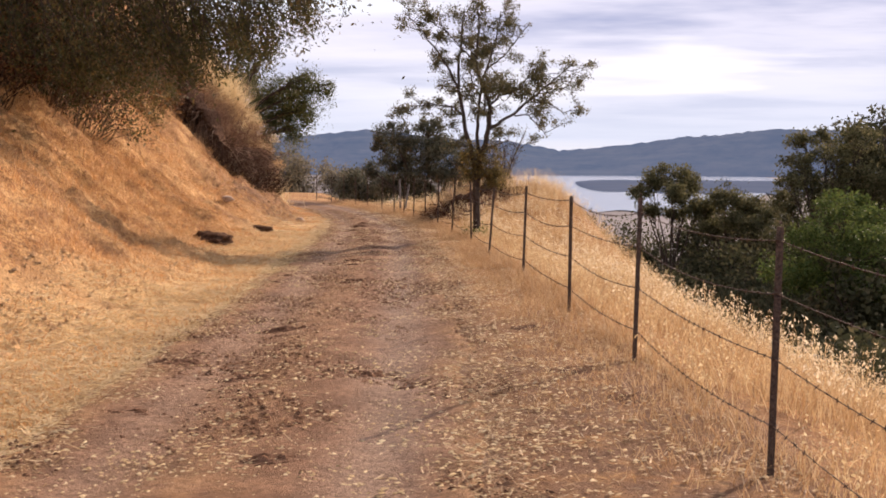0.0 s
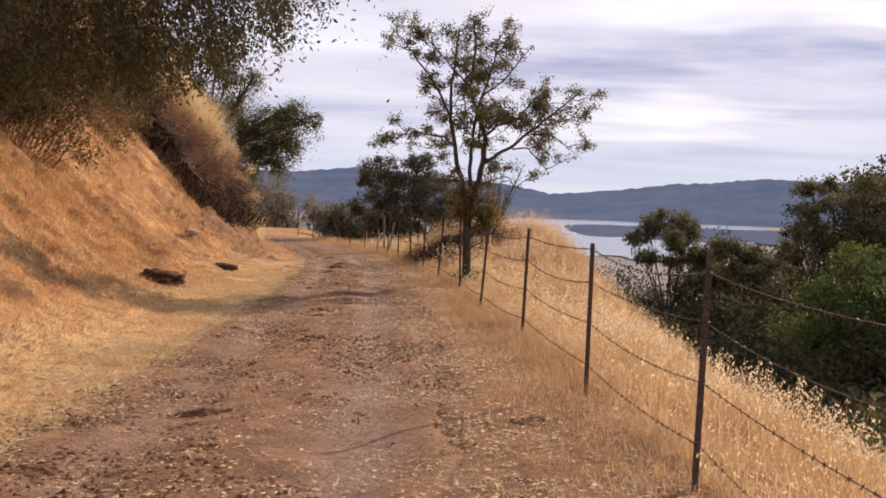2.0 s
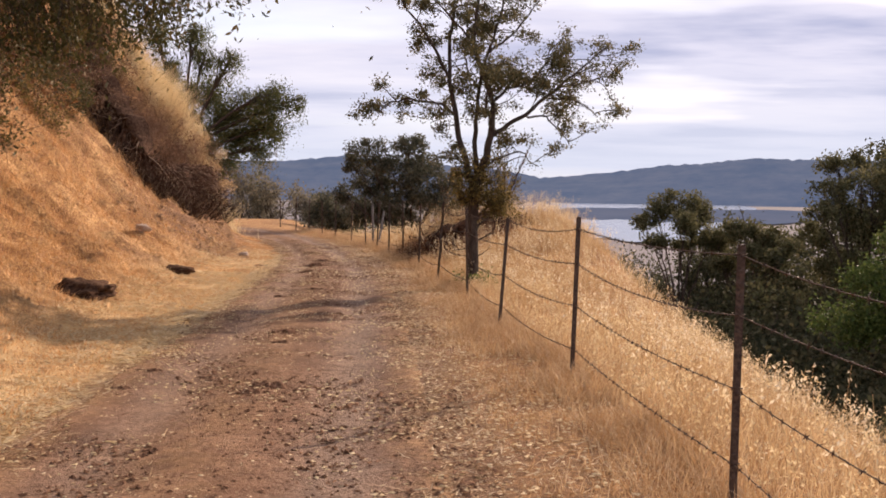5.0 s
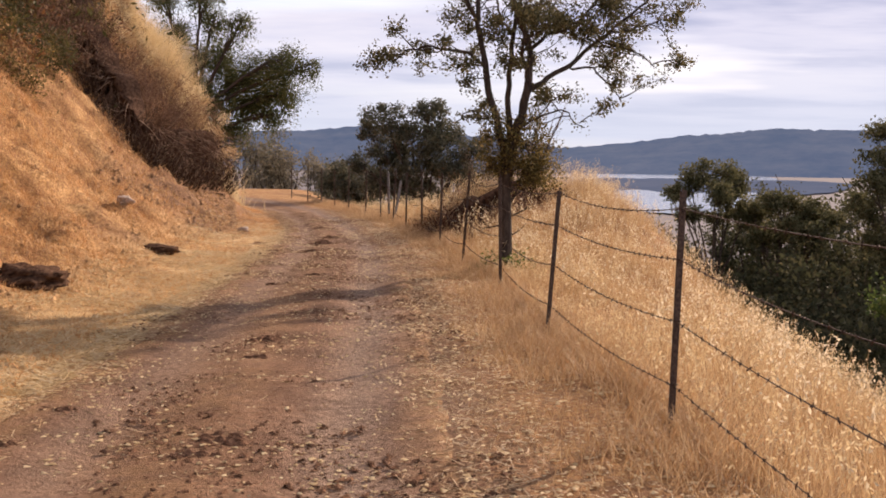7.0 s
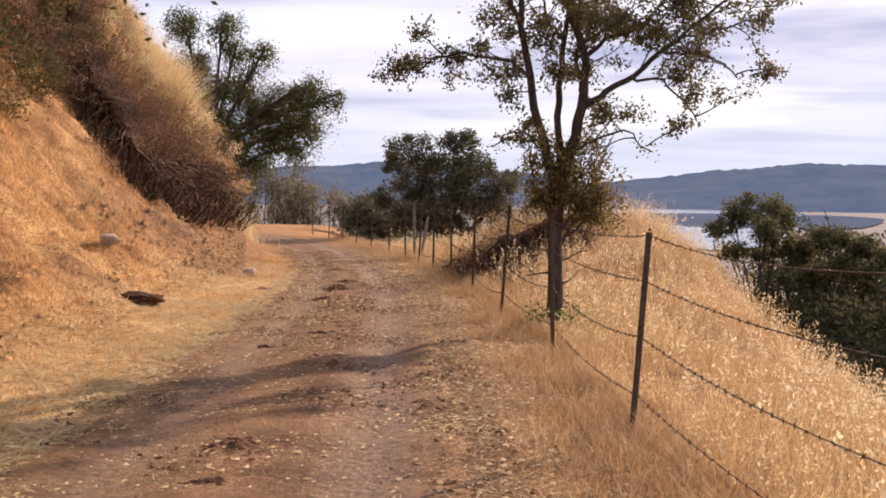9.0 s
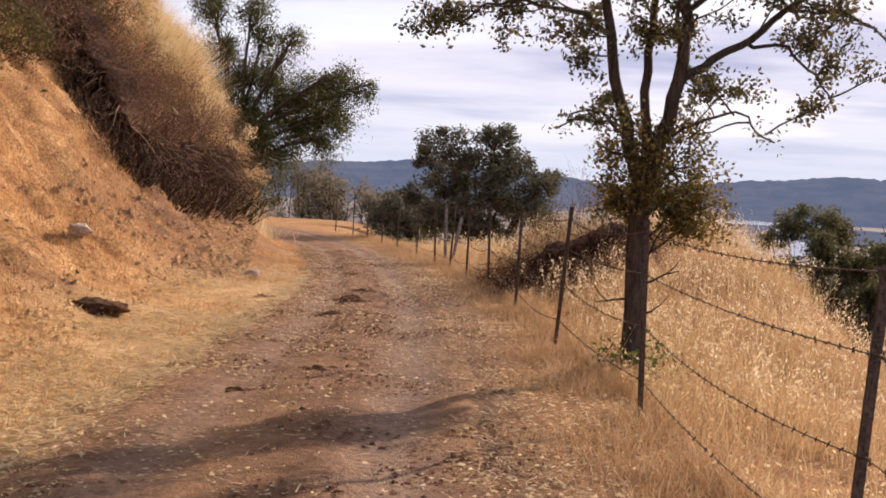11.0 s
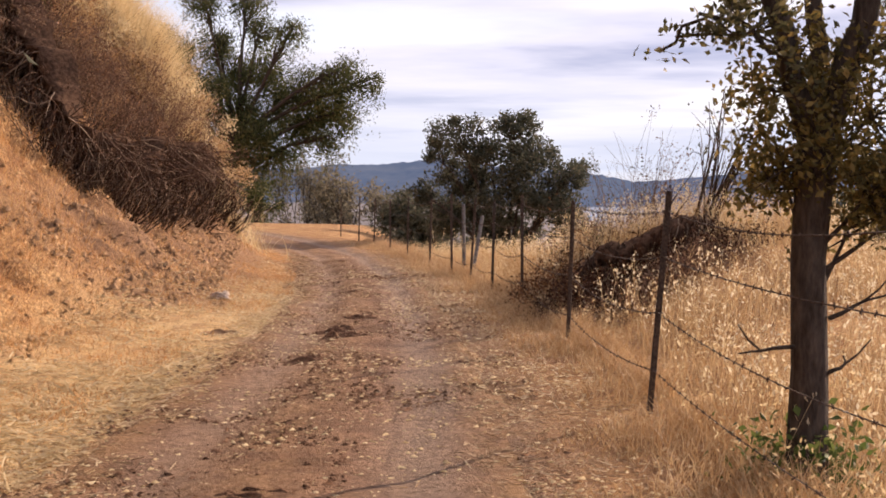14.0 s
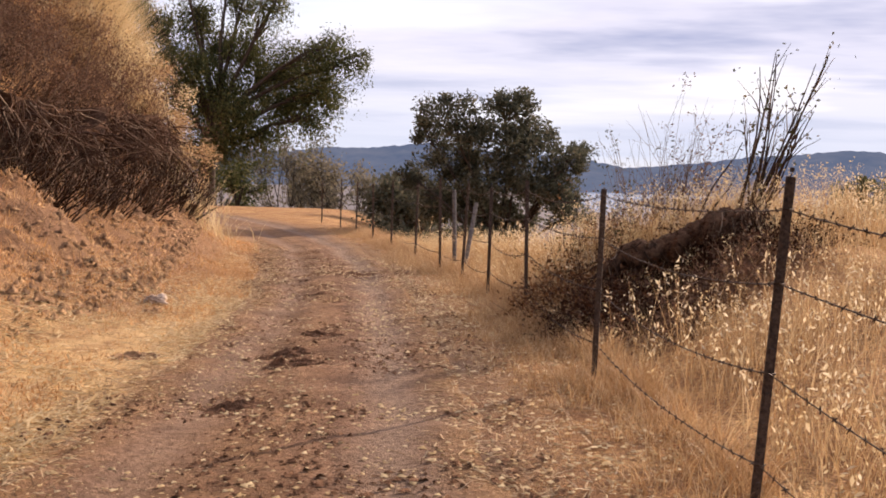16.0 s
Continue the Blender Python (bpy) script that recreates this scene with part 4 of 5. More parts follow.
def build_valley():
    """Trees that stand down the slope beyond the fence."""
    rows = [  # x, y, top z, half width, leaf count, material, seed
        (23.5, 60.0, 4.4, 4.0, 14000, SHADE_LEAF, 43, "tall dark oak below the grassy slope"),
        (19.0, 74.0, 0.3, 3.4, 9000, SHADE_LEAF, 45, "dark oak among others in the valley"),
        (15.0, 52.0, -2.6, 3.0, 9000, SHADE_LEAF, 46, "low dark shrubby oak in the valley"),
        (13.0, 46.0, -3.4, 2.6, 8000, SHADE_LEAF, 47, "low dark shrubby oak in the valley"),
        (17.0, 36.0, -2.8, 3.0, 9000, SHADE_LEAF, 48, "low dark shrubby oak in the valley"),
        (12.4, 60.0, -3.2, 2.8, 8000, SHADE_LEAF, 49, "low dark shrubby oak in the valley"),
        (21.0, 48.0, -0.6, 3.4, 10000, SHADE_LEAF, 50, "dark oak among others in the valley"),
        (15.5, 29.0, -3.6, 2.6, 8000, SHADE_LEAF, 51, "low dark shrubby oak in the valley"),
        (25.0, 78.0, 1.8, 4.2, 10000, SHADE_LEAF, 52, "dark oak among others in the valley"),
        (30.0, 68.0, 3.4, 4.5, 10000, SHADE_LEAF, 53, "dark oak among others in the valley"),
        (12.0, 84.0, -2.2, 3.4, 8000, SHADE_LEAF, 54, "low dark shrubby oak in the valley"),
        (8.5, 98.0, -2.6, 3.6, 8000, SHADE_LEAF, 55, "low dark shrubby oak in the valley"),
        (22.0, 96.0, -0.8, 5.0, 9000, SHADE_LEAF, 56, "dark oak among others in the valley"),
        (11.0, 38.0, -3.6, 2.4, 8000, SHADE_LEAF, 58, "low dark shrubby oak in the valley"),
        (13.6, 34.0, -3.2, 2.6, 8000, SHADE_LEAF, 59, "low dark shrubby oak in the valley"),
        (12.0, 24.0, -3.6, 2.4, 7000, SHADE_LEAF, 60, "low dark shrubby oak in the valley"),
        (10.5, 52.0, -3.6, 2.4, 7000, SHADE_LEAF, 61, "low dark shrubby oak in the valley"),
        (17.0, 64.0, -1.2, 3.0, 8000, SHADE_LEAF, 62, "dark oak among others in the valley"),
        (10.6, 30.0, -3.2, 2.4, 8000, SHADE_LEAF, 63, "low dark shrubby oak in the valley"),
        (15.5, 41.0, -1.8, 2.6, 9000, SHADE_LEAF, 64, "dark oak among others in the valley"),
        (17.8, 72.0, -1.9, 3.2, 9000, SHADE_LEAF, 65, "low dark shrubby oak in the valley"),
        (20.8, 66.0, -0.9, 3.0, 9000, SHADE_LEAF, 66, "dark oak among others in the valley"),
        (11.4, 72.0, -3.0, 2.6, 8000, SHADE_LEAF, 67, "low dark shrubby oak in the valley"),
        (14.8, 60.0, -2.7, 2.4, 8000, SHADE_LEAF, 68, "low dark shrubby oak in the valley"),
        (24.0, 36.0, -0.5, 3.6, 9000, GREEN_LEAF, 57, "bright green bushy tree below the slope"),
    ]
    for x, y, top, half, count, mat, seed, label in rows:
        z = land_at(x, y) - 0.3
        h = top - z
        rng = np.random.default_rng(seed)
        n = 6
        stems = [((0, 0, h * 0.18 * rng.uniform(0.3, 1)), (math.cos(i * 6.28 / n + seed) * 0.7, math.sin(i * 6.28 / n + seed) * 0.7, 0.9), h * 0.55 * rng.uniform(0.8, 1.2), 0.035 * h * 0.5) for i in range(n)]
        trunk = ([(0, 0, -0.4), (0, 0, h * 0.1), (0.03 * h, 0, h * 0.22)], [0.036 * h, 0.030 * h, 0.024 * h])
        bottom = h * (0.55 if seed == 43 else 0.12)
        tree("oak_tree", x, y, z, (half, h, bottom), seed, stems, int(count * 0.9), 0.24, mat, label, puff=0.52, clumps=36, fill=((0, 0, (h + bottom) / 2), (half, half, (h - bottom) / 2), 70), trunk=trunk, group="valley trees")


    open_oaks = [  # x, y, seed, trunk reach, leaves, leaf, material, label, masses of leaves (x from the foot, height in the world, half width, half height)
        (13.3, 68.5, 41, 3.2, 13000, 0.15, OLIVE_LEAF, "open-crowned grey-green oak on the valley side",
         ((0.2, 1.1, 1.2, 0.55), (-1.0, 0.6, 0.8, 0.42), (-1.8, 0.0, 0.7, 0.36), (1.3, 0.5, 0.9, 0.5), (0.2, 0.1, 1.2, 0.5), (1.6, -0.7, 0.8, 0.45), (-1.3, -0.9, 0.8, 0.36), (0.6, -1.1, 0.8, 0.45))),
        (16.0, 66.7, 39, 2.4, 12000, 0.15, OLIVE_LEAF, "open-crowned grey-green oak on the valley side",
         ((0.0, -0.3, 0.9, 0.45), (1.2, -0.6, 0.9, 0.45), (-1.0, -0.9, 0.8, 0.45), (0.6, -1.4, 1.1, 0.5), (2.0, -1.0, 0.9, 0.5), (-0.6, -1.9, 0.9, 0.4))),
        (18.6, 57.0, 42, 4.6, 26000, 0.14, OLIVE_LEAF, "tall dark oak below the grassy slope",
         ((-1.0, 2.9, 0.75, 0.45), (0.1, 3.0, 0.65, 0.4), (1.3, 3.0, 0.85, 0.5), (-1.6, 1.9, 0.85, 0.45), (0.0, 2.1, 0.85, 0.5), (1.6, 2.2, 1.0, 0.6), (-2.2, 0.9, 0.8, 0.45), (-1.0, 0.9, 0.95, 0.5),
          (1.0, 1.2, 1.1, 0.6), (-1.8, -0.3, 0.95, 0.55), (0.2, 0.0, 1.2, 0.7), (2.2, 0.6, 1.0, 0.7), (2.8, 1.8, 0.9, 0.55), (-0.8, -1.6, 1.3, 0.8), (1.4, -1.3, 1.4, 0.9))),
        (14.3, 42.0, 44, 2.4, 24000, 0.12, GREEN_LEAF, "bright green bushy tree below the slope",
         ((-0.4, 0.2, 0.85, 0.45), (1.0, -0.1, 0.95, 0.55), (-1.4, -0.9, 0.95, 0.6), (0.2, -1.0, 1.2, 0.7), (1.8, -0.9, 1.0, 0.8), (-2.3, -2.2, 0.9, 0.7), (-0.9, -2.3, 1.2, 0.9), (1.0, -2.5, 1.3, 0.9), (2.6, -2.3, 1.1, 0.9))),
    ]
    for x, y, seed, reach, count, leaf, mat, label, masses in open_oaks:
        z = land_at(x, y) - 0.3
        clumps = [(cx, cz - z, a, b) for cx, cz, a, b in masses]
        trunk = ([(0, 0, -0.4), (0.08, 0, reach * 0.4), (-0.05, 0, reach * 0.75), (0.1, 0, reach)], [0.24, 0.2, 0.17, 0.13])
        clump_tree("oak_tree", x, y, z, seed, trunk, clumps, count, leaf, mat, label, group="valley trees", hubs_each=16, puff=0.34)


build_trees()
build_valley()


# ---- grass and straw ----
def blades(name, rng, x, y, height, width, mat, lean=0.35, label="", flat=False, seedhead=None):
    n = len(x)
    z = land(x, y)
    a = rng.uniform(0, 2 * np.pi, n)
    side = np.stack([np.cos(a), np.sin(a), np.zeros(n)], 1)
    b = rng.uniform(0, 2 * np.pi, n)
    push = np.stack([np.cos(b), np.sin(b), np.zeros(n)], 1) * (height * lean * rng.uniform(0.2, 1.5, n))[:, None]
    base = np.stack([x, y, z - 0.01], 1)
    up = np.array([0, 0, 1.0])[None] * height[:, None]
    w = width * rng.uniform(0.6, 1.4, n)[:, None]
    if flat:
        ln = height[:, None]
        d = np.stack([np.cos(b), np.sin(b), rng.uniform(-0.12, 0.3, n)], 1)
        base[:, 2] += 0.022
        s = np.stack([-np.sin(b), np.cos(b), rng.uniform(-0.5, 0.5, n)], 1) * w
        v = np.stack([base - s * 0.5, base + s * 0.5, base + d * ln + s * 0.3, base + d * ln - s * 0.3], 1).reshape(-1, 3)
        faces = [np.arange(n)[:, None] * 4 + np.array([[0, 1, 2, 3]])]
    else:
        mid = base + up * 0.55 + push * 0.35
        tip = base + up + push
        v = np.stack([base - side * w * 0.5, base + side * w * 0.5, mid + side * w * 0.4, mid - side * w * 0.4, tip], 1).reshape(-1, 3)
        i = np.arange(n)[:, None] * 5
        faces = [i + np.array([[0, 1, 2, 3]]), i + np.array([[3, 2, 4]])]
    ob = tagged(new(name, fill_mesh(name, v, faces, mat)), label, "grass", kind="stuff")
    if seedhead:
        pick = rng.random(n) < seedhead
        tips = (base + up + push)[pick]
        at = np.repeat(tips, 5, 0) + rng.normal(size=(len(tips) * 5, 3)) * (0.022, 0.022, 0.035)
        v, f = leaf_cards(rng, at, 0.026, 0.8, 0.42)
        tagged(new("oat_seed_heads", fill_mesh("oat_seed_heads", v, [f], SEED)), "pale nodding seed heads of the tall dry grass", "grass", kind="stuff")
    return ob


def build_grass():
    rng = np.random.default_rng(77)
    # tall oats below the fence; thinner with distance
    n = 200000
    y = -4 + 52 * rng.random(n) ** 1.05
    e = 0.1 + 8.5 * rng.random(n) ** 1.2
    x = fence_x(y) + e
    keep = (fbm(x, y, 0.7, 3, 61) + 0.42 > rng.random(n) * 0.55) & (rng.random(n) < (y + 4) / 5) & (rng.random(n) < (8.6 - e) / 2.5) & (rng.random(n) < np.where(y < 13, np.where(e < 0.8, 0.40, 0.65), 1.0)) & (rng.random(n) < np.where((np.abs(x - 0.95) < 1.0) & (np.abs(y - 33.6) < 1.4), 0.35, 1.0))
    x, y, e = x[keep], y[keep], e[keep]
    h = (0.16 + 0.20 * np.clip(e / 1.4, 0, 1)) * rng.uniform(0.55, 1.35, len(x)) * (1 + 0.5 * fbm(x, y, 0.6, 2, 62))
    blades("tall_dry_grass", rng, x, y, h, 0.0055, OAT, 0.6, "tall golden oat grass on the slope below the fence", seedhead=0.16)
    # single tall oats that stand out of the rest, with loose pale heads
    n = 9000
    y = 2 + 42 * rng.random(n) ** 1.2
    e = 0.15 + 6.5 * rng.random(n) ** 0.9
    x = fence_x(y) + e
    keep = (fbm(x, y, 0.9, 3, 64) + 0.25 > rng.random(n) * 0.6) & ((np.abs(x - 0.95) > 1.05) | (np.abs(y - 33.8) > 1.6)) & ((y > 11) | (e > 0.7))
    x, y = x[keep], y[keep]
    n = len(x)
    base = np.stack([x, y, land(x, y) - 0.02], 1)
    tip = base + np.stack([rng.normal(0, 0.10, n), rng.normal(0, 0.10, n), rng.uniform(0.38, 0.72, n)], 1)
    side = np.stack([np.full(n, 0.0022), np.zeros(n), np.zeros(n)], 1)
    v = np.stack([base - side, base + side, tip + side * 0.4, tip - side * 0.4], 1).reshape(-1, 3)
    tagged(new("oat_stalks", fill_mesh("oat_stalks", v, [np.arange(n)[:, None] * 4 + np.array([[0, 1, 2, 3]])], OAT)), "single tall stalks of dry wild oats", "grass", kind="stuff")
    k = rng.random(n * 9)[:, None]
    at = np.repeat(tip, 9, 0) + (np.repeat(base - tip, 9, 0)) * 0.34 * k + rng.normal(size=(n * 9, 3)) * np.array([0.030, 0.030, 0.012]) * (0.4 + k)
    v, f = leaf_cards(rng, at, 0.034, 1.4, 0.40)
    tagged(new("oat_heads", fill_mesh("oat_heads", v, [f], PALE)), "loose pale drooping heads of wild oats", "grass", kind="stuff")
    # verge between road and fence
    n = 95000
    y = 2 + 52 * rng.random(n) ** 1.2
    lo, hi = road_right(y) + 0.05, fence_x(y) + 0.3
    u = rng.random(n) ** 0.6
    x = lo + u * (hi - lo)
    keep = (fbm(x, y, 1.3, 3, 65) + 0.45 * u + 0.15 > rng.random(n) * 0.6) & (rng.random(n) < np.interp(y, [9, 15], [0.4, 1.0]))
    x, y, u = x[keep], y[keep], u[keep]
    blades("verge_grass", rng, x, y, (0.035 + (0.08 + 0.09 * np.clip((y - 10) / 5, 0, 1)) * u ** 1.4) * rng.uniform(0.5, 1.5, len(x)), 0.005, VERGE, 0.9, "short trampled dry grass beside the track")
    # the bank uphill
    n = 170000
    y = 5 + 45 * rng.random(n) ** 1.0
    d = 7.0 * rng.random(n) ** 1.1 - 0.9
    x = np.interp(y, *FOOT) - d
    keep = (x < road_left(y) - 0.1) & (fbm(x, y, 0.9, 3, 68) + 0.40 > rng.random(n) * 0.6)
    x, y, d = x[keep], y[keep], d[keep]
    blades("bank_grass", rng, x, y, (0.05 + 0.10 * np.clip(d / 3, 0, 1)) * rng.uniform(0.5, 1.6, len(x)), 0.006, STRAW, 0.9, "short dry golden grass on the cut bank")
    # loose straw lying about
    n = 60000
    y = 2 + 44 * rng.random(n) ** 1.3
    lo, hi = np.interp(y, *FOOT), fence_x(y) + 0.2
    x = lo + rng.random(n) * (hi - lo)
    on = (x > road_left(y) + 0.25) & (x < road_right(y) - 0.2)
    u = (x - road_left(y)) / (road_right(y) - road_left(y))
    chance = np.where(on, 0.10 + 0.30 * np.exp(-((u - 0.42) / 0.16) ** 2), 1.0) * np.clip(fbm(x, y, 1.6, 3, 71) + 0.55, 0.05, 1)
    keep = chance > rng.random(n)
    x, y = x[keep], y[keep]
    blades("straw_litter", rng, x, y, rng.uniform(0.025, 0.11, len(x)), 0.006, LITTER, flat=True, label="loose straw and dead leaves scattered on the track")


build_grass()


def build_edge_straw():
    rng = np.random.default_rng(78)
    n = 26000
    y = 2 + 46 * rng.random(n) ** 1.25
    left = rng.random(n) < 0.5
    x = np.where(left, road_left(y) - 0.12, road_right(y) + 0.08) + rng.normal(size=n) * 0.17 + 0.1 * fbm(y, y * 0 + left * 9, 0.9, 3, 31)
    blades("edge_straw", rng, x, y, rng.uniform(0.02, 0.10, n), 0.006, LITTER, flat=True, label="drift of straw along the edges of the track")
    n = 60000
    y = 3 + 38 * rng.random(n) ** 1.2
    x = road_left(y) - 0.1 - 1.7 * rng.random(n) ** 1.3
    keep = fbm(x, y, 1.1, 3, 88) + 0.4 > rng.random(n) * 0.6
    keep &= y < 33 + 6 * rng.random(n)
    x, y = x[keep], y[keep]
    blades("pale_straw", rng, x, y, rng.uniform(0.03, 0.15, len(x)), 0.010, SEED, flat=True, label="pale flattened straw below the bank")


build_edge_straw()


def build_crest_grass():
    rng = np.random.default_rng(79)
    n = 52000
    t = rng.random(n)
    x = -10.4 + 4.0 * t + rng.normal(size=n) * 0.40
    y = 42.5 + 2.0 * t + rng.normal(size=n) * 0.55
    tuft = fbm(x, y, 0.9, 3, 95)
    keep = tuft > -0.08
    x, y, tuft = x[keep], y[keep], tuft[keep]
    blades("crest_grass", rng, x, y, rng.uniform(0.35, 1.0, len(x)) * (0.75 + 1.5 * np.clip(tuft + 0.08, 0, 0.6)), 0.009, SEED, 0.7, "tall golden grass along the crest of the bank", seedhead=0.0)
    n = 7000
    x, y = rng.uniform(0.2, 3.8, n), rng.uniform(34.6, 39.0, n)
    keep = fbm(x, y, 1.2, 3, 97) > -0.12
    x, y = x[keep], y[keep]
    blades("knoll_grass", rng, x, y, rng.uniform(0.35, 0.85, len(x)), 0.007, OAT, 0.4, "tall pale oat grass on top of the knoll", seedhead=0.4)


build_crest_grass()


# ---- brush on the bank, dead shrubs ----
def shrub(name, x, y, reach, high, seed, twigs, leaves, leaf, mat, label, lean=(0.0, 0.0), fan=0.6, group="", twig_r=0.007, sunk=0.05, vary=0.4):
    rng = np.random.default_rng(seed)
    k = rng.uniform(1 - vary * 0.85, 1 + vary)
    high, reach, leaves = high * k, reach * (0.5 + 0.5 * k), int(leaves * k)
    root = thing(name, x, y, land_at(x, y) - sunk, label, "shrub", group)
    paths, tips = [], []
    for _ in range(twigs):
        a = rng.uniform(0, 2 * np.pi)
        r0 = reach * 0.55 * math.sqrt(rng.random())
        p = np.array([math.cos(a) * r0, math.sin(a) * r0, -0.1])
        p[2] += land_at(x + p[0], y + p[1]) - land_at(x, y)
        d = np.array([math.cos(a) * fan * rng.random() + lean[0], math.sin(a) * fan * rng.random() + lean[1], 1.0])
        ln = high * rng.uniform(0.5, 1.15)
        pts = [p]
        for _k in range(5):
            d = d + rng.normal(size=3) * 0.22
            pts.append(pts[-1] + d / np.linalg.norm(d) * ln / 5)
        paths.append((pts, np.linspace(twig_r, twig_r * 0.3, 6)))
        tips.extend(pts[2:])
        if rng.random() < 0.7:
            q = [pts[3]]
            d2 = d + rng.normal(size=3) * 0.7
            for _k in range(3):
                d2 = d2 + rng.normal(size=3) * 0.25
                q.append(q[-1] + d2 / np.linalg.norm(d2) * ln * 0.12)
            paths.append((q, np.linspace(twig_r * 0.5, twig_r * 0.2, 4)))
            tips.extend(q[1:])
    v, q = tubes(paths, 3)
    tagged(attach("brushwood", fill_mesh("brushwood", v, [q], DARK_TWIG if mat == BRUSH_LEAF else TWIG, True), root), kind="stuff")
    if leaves:
        tp = np.array(tips)
        hubs = tp[rng.choice(len(tp), max(12, len(tp) // 6), replace=False)]
        at = hubs[rng.integers(0, len(hubs), leaves)] + np.clip(rng.normal(size=(leaves, 3)), -2, 2) * reach * 0.12
        v, f = leaf_cards(rng, at, leaf, 0.2, 0.4)
        attach("foliage", fill_mesh("foliage", v, [f], mat), root)
    return root


def build_leaning_shrub():
    """Long bare stems leaning one way out of a tangle of short twigs."""
    rng = np.random.default_rng(350)
    x, y = 1.72, 35.4
    root = thing("bare_shrub", x, y, land_at(x, y), "nearly bare leaning shrub on the knoll", "shrub")
    lift = 1.0 - land_at(x, y)
    tips = []
    for k in range(17):
        high = rng.uniform(0.8, 1.75) if k > 3 else rng.uniform(1.5, 1.8)
        d = np.array([rng.normal(0.42, 0.13), rng.normal(0, 0.2), 1.0])
        p = np.array([rng.normal(0, 0.09), rng.normal(0, 0.1), lift - 0.35])
        pts = [p]
        for _ in range(8):
            d = d + rng.normal(size=3) * 0.045 + np.array([-0.012, 0, 0.02])
            pts.append(pts[-1] + d / np.linalg.norm(d) * (high + 0.3) / 8)
        paths = [(pts, np.linspace(0.017, 0.004, 9))]
        for _ in range(4):
            i = int(rng.integers(3, 8))
            e = d + rng.normal(size=3) * 0.4
            q = [pts[i]]
            for _k in range(4):
                e = e + rng.normal(size=3) * 0.12
                q.append(q[-1] + e / np.linalg.norm(e) * rng.uniform(0.05, 0.12))
            paths.append((q, np.linspace(0.006, 0.002, 5)))
            tips.extend(q[2:])
        v, f = tubes(paths, 5)
        attach("stem", fill_mesh("stem", v, [f], DARK_TWIG, True), root)
    for sx, ln in ((-0.55, 0.95), (-0.42, 0.6), (0.1, 0.7)):
        pts = [np.array([sx + 0.55 * ln * t + 0.02 * math.sin(9 * t), -0.1, lift - 0.3 + 1.0 * ln * t]) for t in np.linspace(0, 1, 7)]
        v, f = tubes([(pts, np.linspace(0.013, 0.005, 7))], 5)
        attach("dead_stick", fill_mesh("dead_stick", v, [f], DARK_TWIG, True), root)
    tips = np.array(tips)
    at = tips[rng.integers(0, len(tips), 260)] + rng.normal(size=(260, 3)) * 0.05
    v, f = leaf_cards(rng, at, 0.042)
    tagged(attach("foliage", fill_mesh("foliage", v, [f], OAK_LEAF), root), kind="stuff")


